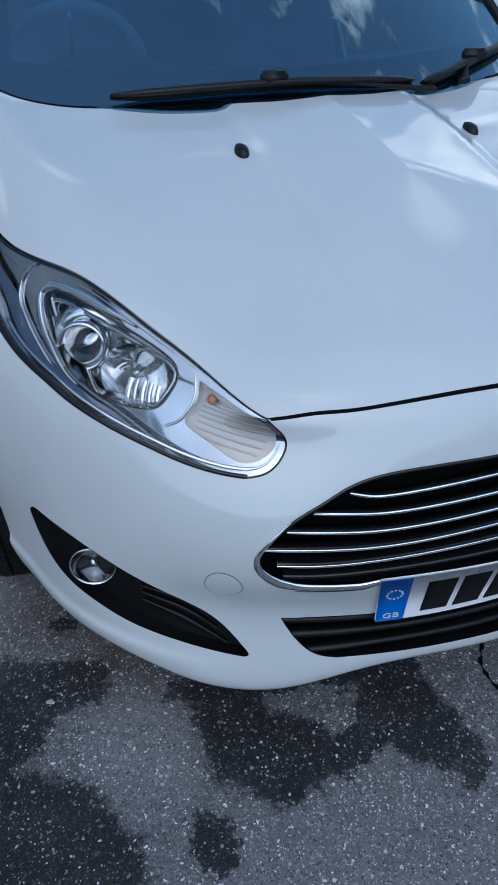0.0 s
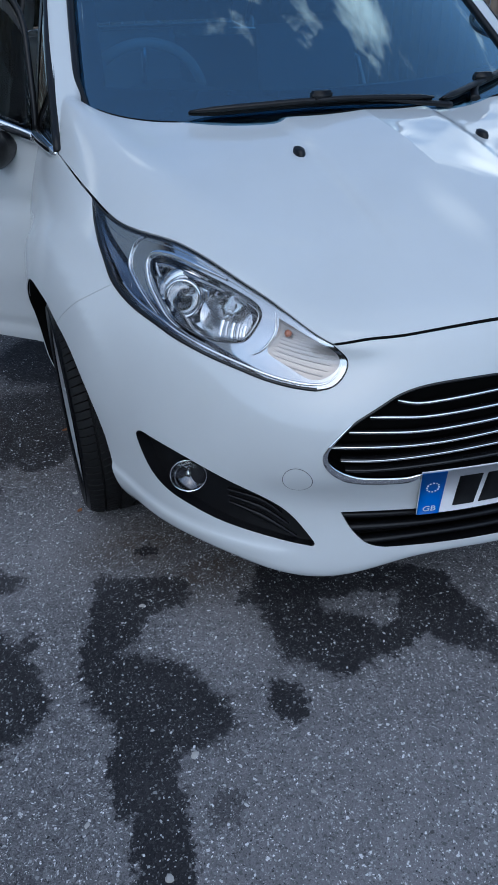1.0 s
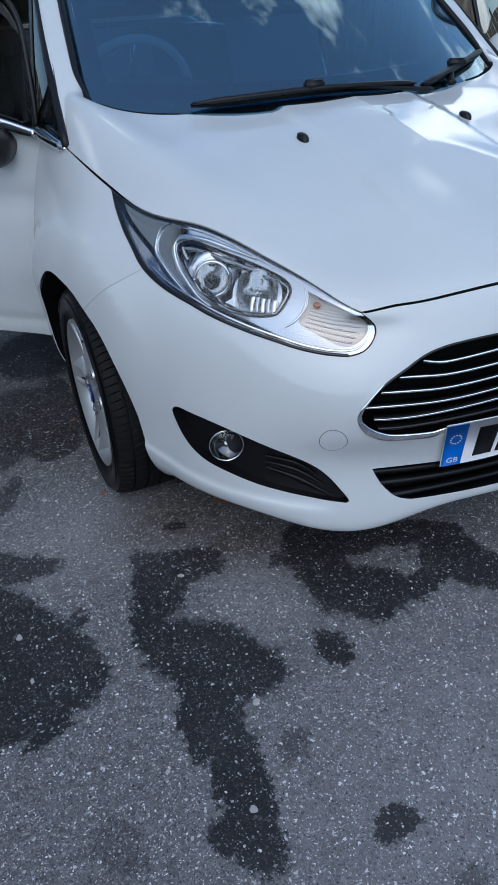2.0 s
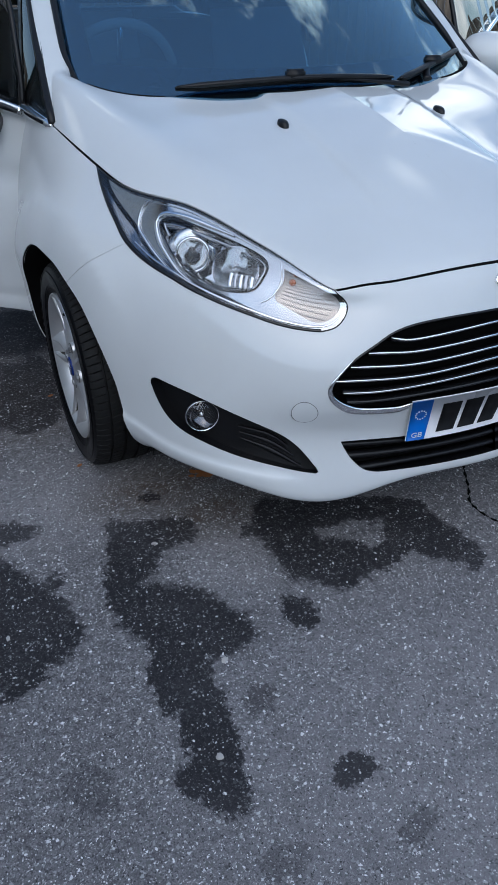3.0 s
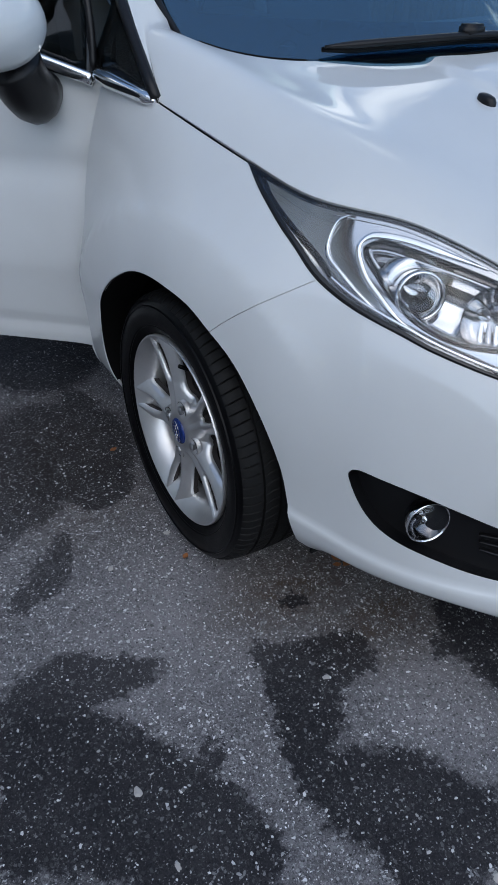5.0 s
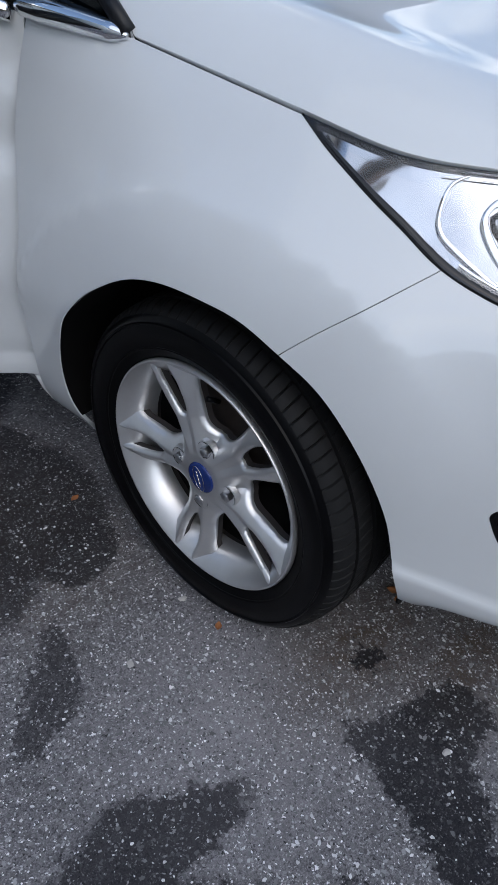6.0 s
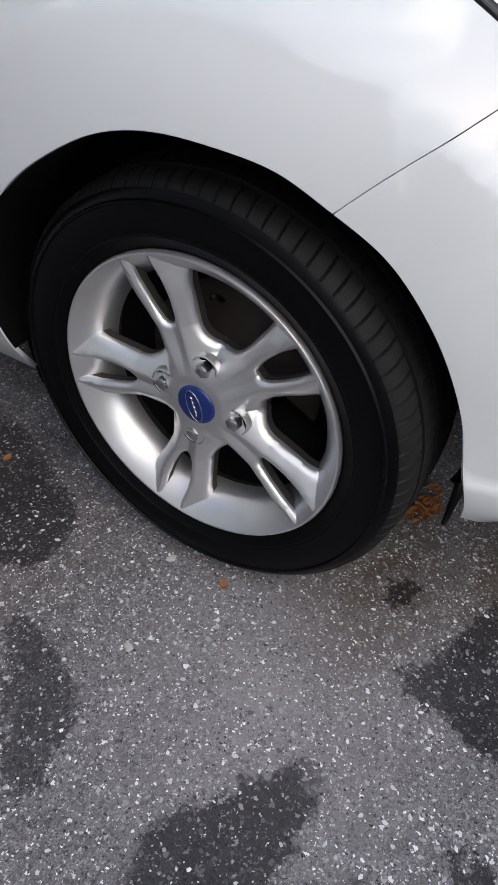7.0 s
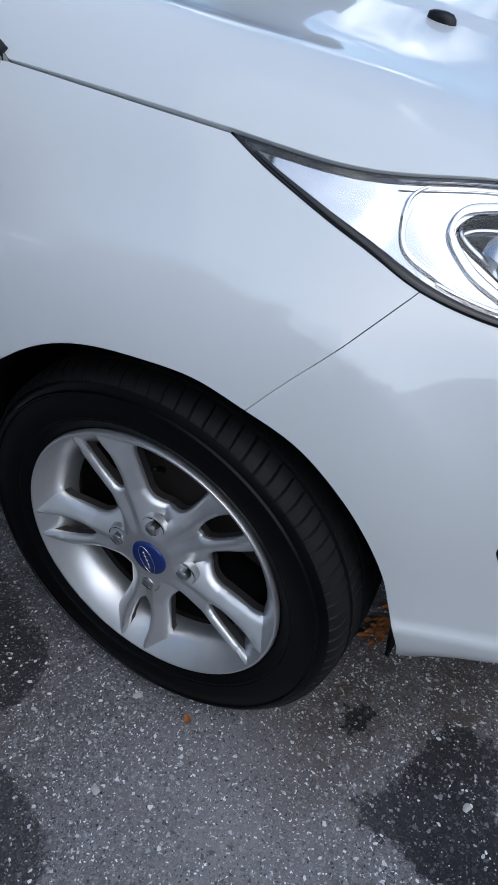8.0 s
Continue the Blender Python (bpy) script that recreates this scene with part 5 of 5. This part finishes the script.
oval = [(-.0810, .0105 * math.cos(a), .0228 * math.sin(a)) for a in np.linspace(0, 2 * math.pi, 40, endpoint=False)]
OVAL = mesh_of("oval", *tube(oval, .0006, 6, closed=True))
OVAL.materials.append(SATIN)
SCRIPT = mesh_of("script", *tube([(-.0812, .0007 * math.sin(k * .9), -.014 + .028 * k / 29) for k in range(30)], .0013, 6))
SCRIPT.materials.append(SATIN)
BACKDRUM = mesh_of("hub_carrier", *turned([(.019, .1695), (.012, .165), (-.02, .12), (-.02, .0005)], 40))
BACKDRUM.materials.append(GAP)
VALVE = mesh_of("valve", *tube([(-.062, .148, .0), (-.074, .158, .0), (-.086, .166, 0)], [.004, .0045, .004], 10))
VALVE.materials.append(RUBBER)


def wheel(x, y, turn, spin):
    m = Matrix.Translation((x, y, .2865)) @ Matrix.Rotation(radians(turn), 4, "Z") @ Matrix.Rotation(radians(spin), 4, "X")
    rim = part("wheel", RIM, ALLOY, CAR, "silver alloy wheel with five pairs of spokes")
    rim.matrix_world = m

    def sub(name, me, extra=Matrix(), label=""):
        ob = part(name, me, None, rim, label)
        ob.matrix_parent_inverse = Matrix()
        ob.matrix_basis = extra
    sub("barrel", BARREL)
    sub("tyre", TYRE, Matrix(), "black rubber tyre")
    for k in range(5):
        lean = Matrix.Rotation(radians(66 + 72 * k), 4, "X")
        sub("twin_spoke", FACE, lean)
    out = Matrix.Translation((-.006, 0, 0))
    sub("centre_cap", CAP, out, "dark blue centre cap")
    sub("cap_oval", OVAL, out @ Matrix.Rotation(radians(-20), 4, "X"))
    sub("cap_bar", SCRIPT, out @ Matrix.Rotation(radians(-20), 4, "X"))
    for k in range(4):
        q = Matrix.Translation((-.002, 0, 0)) @ Matrix.Rotation(radians(8 + 90 * k), 4, "X") @ Matrix.Translation((0, .054, 0))
        sub("nut", NUT, q, "hexagonal wheel nut")
        sub("nut_pocket", POCKET, q)
        sub("nut_collar", COLLAR, q)
    sub("brake_disc", DISC, Matrix.Translation((.02, 0, 0)))
    sub("caliper", CALIPER, Matrix.Rotation(radians(205), 4, "X") @ Matrix.Translation((0, .115, 0)))
    sub("hub_carrier", BACKDRUM)
    sub("valve", VALVE, Matrix.Rotation(radians(98), 4, "X"))


WX = -.737
wheel(WX, -.003, 0, 0)
wheel(-WX, -.003, 180, 20)
wheel(WX, 2.486, 0, 40)
wheel(-WX, 2.486, 180, 10)
for y in (-.003, 2.486):
    part("axle", tube([(-.70, y, .285), (.70, y, .285)], .03, 10), GAP, CAR)

# mud flap in front of the wheel, and cabin
for sign in (-1, 1):
    part("mud_flap", slab(np.array([[(sign * x, -.315, z) for x in (.62, .66, .70)] for z in (.15, .19, .23)])[:, ::-sign], .006), RUBBER, CAR)
dash = []
for t in np.linspace(-1, 1, 40):
    x = .62 * t
    fwd = .14 + .16 * t * t
    hood = .05 * math.exp(-((x + .36) / .15) ** 2)
    dash.append([(x, fwd, .86), (x, fwd + .06, .905), (x, fwd + .30, .93 + .3 * hood), (x, fwd + .42 - .06 * t * t, .925 + hood), (x, fwd + .46 - .06 * t * t, .88), (x, fwd + .50 - .06 * t * t, .60)])
part("dashboard", grid(np.array(dash)), CABIN, CAR, "dark moulded dashboard")
col = Matrix.Translation((-.42, .66, .90)) @ Matrix.Rotation(radians(-66), 4, "X")
ringpts = [col @ Vector((.185 * math.cos(a), .185 * math.sin(a), 0)) for a in np.linspace(0, 2 * math.pi, 48, endpoint=False)]
steer = part("steering_wheel", tube(ringpts, .015, 10, closed=True), plain("steering_leather", (.32, .325, .335), .4), CAR, "dark leather steering wheel")
part("boss", tube([col @ Vector((0, 0, -.05)), col @ Vector((0, 0, .0)), col @ Vector((0, 0, .03))], [.05, .07, .055], 24), CABIN, steer)
for a in (0, 180, 270):
    e = Vector((math.cos(radians(a)), math.sin(radians(a)), 0))
    part("spoke", tube([col @ (e * .05), col @ (e * .18)], .016, 8, flat=.5), SATIN, steer)
part("column", tube([col @ Vector((0, 0, -.3)), col @ Vector((0, 0, -.03))], .045, 12), CABIN, steer)


def seat(x):
    back = []
    for t in np.linspace(0, 1, 12):
        w = .24 - .04 * t
        z, y = .45 + .62 * t, 1.08 + .20 * t
        back.append([(x + w * math.cos(a), y + .06 * math.sin(a) * (1.2 if math.cos(a) ** 2 > .6 else .8), z) for a in np.arange(20) * math.pi / 10])
    v, f = grid(np.array(back), closed_v=True)
    f.append(tuple(220 + i for i in range(20)))
    s = part("seat", (v, f), CLOTH, CAR, "dark cloth front seat")
    part("headrest", box((x - .13, 1.24, 1.10), (x + .13, 1.33, 1.28), .035), CLOTH, s)
    part("cushion", box((x - .25, .72, .32), (x + .25, 1.15, .50), .05), CLOTH, s)


seat(-.36), seat(.36)
part("rear_bench", box((-.6, 1.95, .5), (.6, 2.1, 1.0), .05), CLOTH, CAR)
part("cabin_floor", box((-.7, .35, .24), (.7, 2.7, .27)), CABIN, CAR)
part("rear_mirror", box((-.10, .66, 1.27), (.10, .69, 1.34), .012), CABIN, CAR)

# ---- the yard round the car ----
WOOD = Mat("fence_wood", Roughness=0.85)
grain = WOOD.node("ShaderNodeMapping")
grain.inputs["Scale"].default_value = (30, 30, 2)
WOOD.link(WOOD.obj, grain.inputs["Vector"])
tone = WOOD.node("ShaderNodeObjectInfo").outputs["Random"]
wood = WOOD.mix(WOOD.noise(1.0, 6, 0.6, grain.outputs[0]), (0.13, 0.10, 0.075), (0.26, 0.21, 0.16))
WOOD.set("Base Color", WOOD.mix(tone, wood, WOOD.mix(0.5, wood, (0.09, 0.075, 0.06))))
WOOD.bump(WOOD.noise(1.0, 4, 0.6, grain.outputs[0]), 0.4, 0.004)
WOOD = WOOD.m
BOARD = mesh_of("fence_board", *box((-.06, -.011, .03), (.06, .011, 1.9), .004))
BOARD.materials.append(WOOD)
POST = mesh_of("fence_post", *box((-.05, -.05, 0), (.05, .05, 2.0), .006))
POST.materials.append(WOOD)


def fence(x0, y0, x1, y1):
    ob = tagged(new("fence"), "tall weathered wooden board fence along the yard", "fence", kind="structure")
    d = Vector((x1 - x0, y1 - y0, 0))
    turn = Matrix.Rotation(math.atan2(d.y, d.x), 4, "Z")
    n = int(d.length / .135)
    for k in range(n):
        b = part("board", BOARD, WOOD, ob)
        b.matrix_world = Matrix.Translation(Vector((x0, y0, 0)) + d * ((k + .5) / n)) @ turn @ Matrix.Rotation(radians(random.uniform(-.4, .4)), 4, "Y")
    for k in range(int(d.length / 2.4) + 1):
        p = part("post", POST, WOOD, ob)
        p.matrix_world = Matrix.Translation(Vector((x0, y0, 0)) + d * min(1, k * 2.4 / d.length)) @ turn @ Matrix.Translation((0, .07, 0))
    for z in (.4, 1.5):
        r = part("rail", box((0, .02, z), (d.length, .06, z + .09), .006), WOOD, ob)
        r.matrix_world = Matrix.Translation((x0, y0, 0)) @ turn


fence(-4.4, 7.2, 9, 7.2)
fence(9, 7.2, 9, -8)
fence(-4.5, -8, -4.5, -1.7)
fence(9, -8, -4.5, -8)


def house(x0, y0, x1, y1, eaves, ridge):
    """The plain flank of the house that shades the driver's side."""
    coat = Mat("house_render", Roughness=0.9)
    coat.set("Base Color", coat.mix(coat.noise(0.8, 6, 0.6), (0.62, 0.595, 0.565), (0.71, 0.69, 0.67)))
    coat.bump(coat.noise(90.0, 4), 0.3, 0.004)
    slate = plain("roof_tile", (0.13, 0.075, 0.055), 0.7, grain=0.3, scale=60)
    ob = tagged(new("house"), "plain rendered house flank with a brown tiled roof", "house", kind="structure")
    part("wall", box((x0, y0, 0), (x1, y1, eaves), .01), coat.m, ob)
    mid = (x0 + x1) / 2
    slopes = [slab(np.array([[(a, y0 - .2, za), (a, y1 + .2, za)], [(b, y0 - .2, zb), (b, y1 + .2, zb)]]), .12) for a, za, b, zb in ((x0 - .3, eaves, mid, ridge), (mid, ridge, x1 + .3, eaves))]
    part("roof", joined(*slopes), slate, ob)
    part("gutter", tube([(x1 + .33, y0 - .2, eaves - .02), (x1 + .33, y1 + .2, eaves - .02)], .06, 10), BLACK, ob)


house(-9.5, -1.6, -4.5, 8.0, 3.5, 5.2)


# ---- loose stones and leaves ----
STONE = plain("pale_stone", (0.46, 0.445, 0.42), 0.8, grain=0.3, scale=300)
GRIT = Mat("asphalt_grit", Roughness=0.8)
GRIT.set("Base Color", GRIT.ramp(GRIT.node("ShaderNodeNewGeometry").outputs["Random Per Island"], (0.0, 0.14), (0.5, 0.36), (1.0, 0.8)))
GRIT = GRIT.m


def stone_piece(x, y, r, rng, flat=.6):
    pts, faces = [], []
    n = 9 if r > .004 else 5
    turn = rng.uniform(0, 6.3)
    long = rng.uniform(1.0, 1.9)
    for ring, (q, h) in enumerate(((1.0, -.3), (.92, .35), (.45, .75))):
        for k in range(n):
            a = turn + 2 * math.pi * k / n
            rr = r * q * rng.uniform(.6, 1.25)
            px, py = rr * long * math.cos(a), rr * math.sin(a)
            pts.append((x + px * math.cos(turn) - py * math.sin(turn), y + px * math.sin(turn) + py * math.cos(turn), r * flat * h))
    for ring in range(2):
        for k in range(n):
            faces.append((ring * n + k, ring * n + (k + 1) % n, (ring + 1) * n + (k + 1) % n, (ring + 1) * n + k))
    faces.append(tuple(2 * n + k for k in range(n)))
    return pts, faces


rng = random.Random(4)
big = [(-.852, -1.091, .011), (-.753, -.891, .010), (-.963, -.958, .007), (-.965, -1.091, .006), (-1.155, -.506, .011), (-1.262, -.66, .010), (-1.151, -.639, .006), (-.831, -1.236, .005), (-.576, -1.033, .005), (-.852, .019, .008), (-.821, .156, .006), (-.766, -.481, .007), (-1.005, -.022, .008)]
for x, y, r in big:
    tagged(part("stone", (*stone_piece(x, y, .72 * r, rng), None, False), STONE), "small pale stone lying on the asphalt", "stone", group="loose stones")
verts, faces = [], []
for k in range(40000):
    y = rng.uniform(-2.2, 1.0)
    x = rng.uniform(-2.1, .7)
    r = .0010 + .0021 * rng.random() ** 4
    v, f = stone_piece(x, y, r, rng, .35)
    base = len(verts)
    verts += v
    faces += [tuple(i + base for i in q) for q in f]
tagged(part("grit", (verts, faces, None, False), GRIT), "pale stone chips bedded in the asphalt", "gravel", kind="stuff")
LEAF = plain("brown_leaf", (0.30, 0.115, 0.038), 0.8, grain=0.3, scale=200)
leaves = [(-.850, -.073, .009, 40), (-.835, .371, .010, 10)]
for k in range(20):
    leaves.append((-.530 + rng.gauss(0, .020), -.268 + rng.gauss(0, .013), rng.uniform(.008, .014), rng.uniform(0, 180)))
for x, y, r, a in leaves:
    rows = [[(x + r * (t * math.cos(radians(a)) - s * w * math.sin(radians(a))), y + r * (t * math.sin(radians(a)) + s * w * math.cos(radians(a))), .004 + r * (.25 * s * s + .12 * t * t)) for s in (-1, -.5, 0, .5, 1)] for t, w in ((-1, .05), (-.6, .5), (0, .72), (.6, .45), (1, .04))]
    tagged(part("leaf", slab(rows, .0006), LEAF), "curled brown dead leaf on the asphalt", "leaf", group="dead leaves")
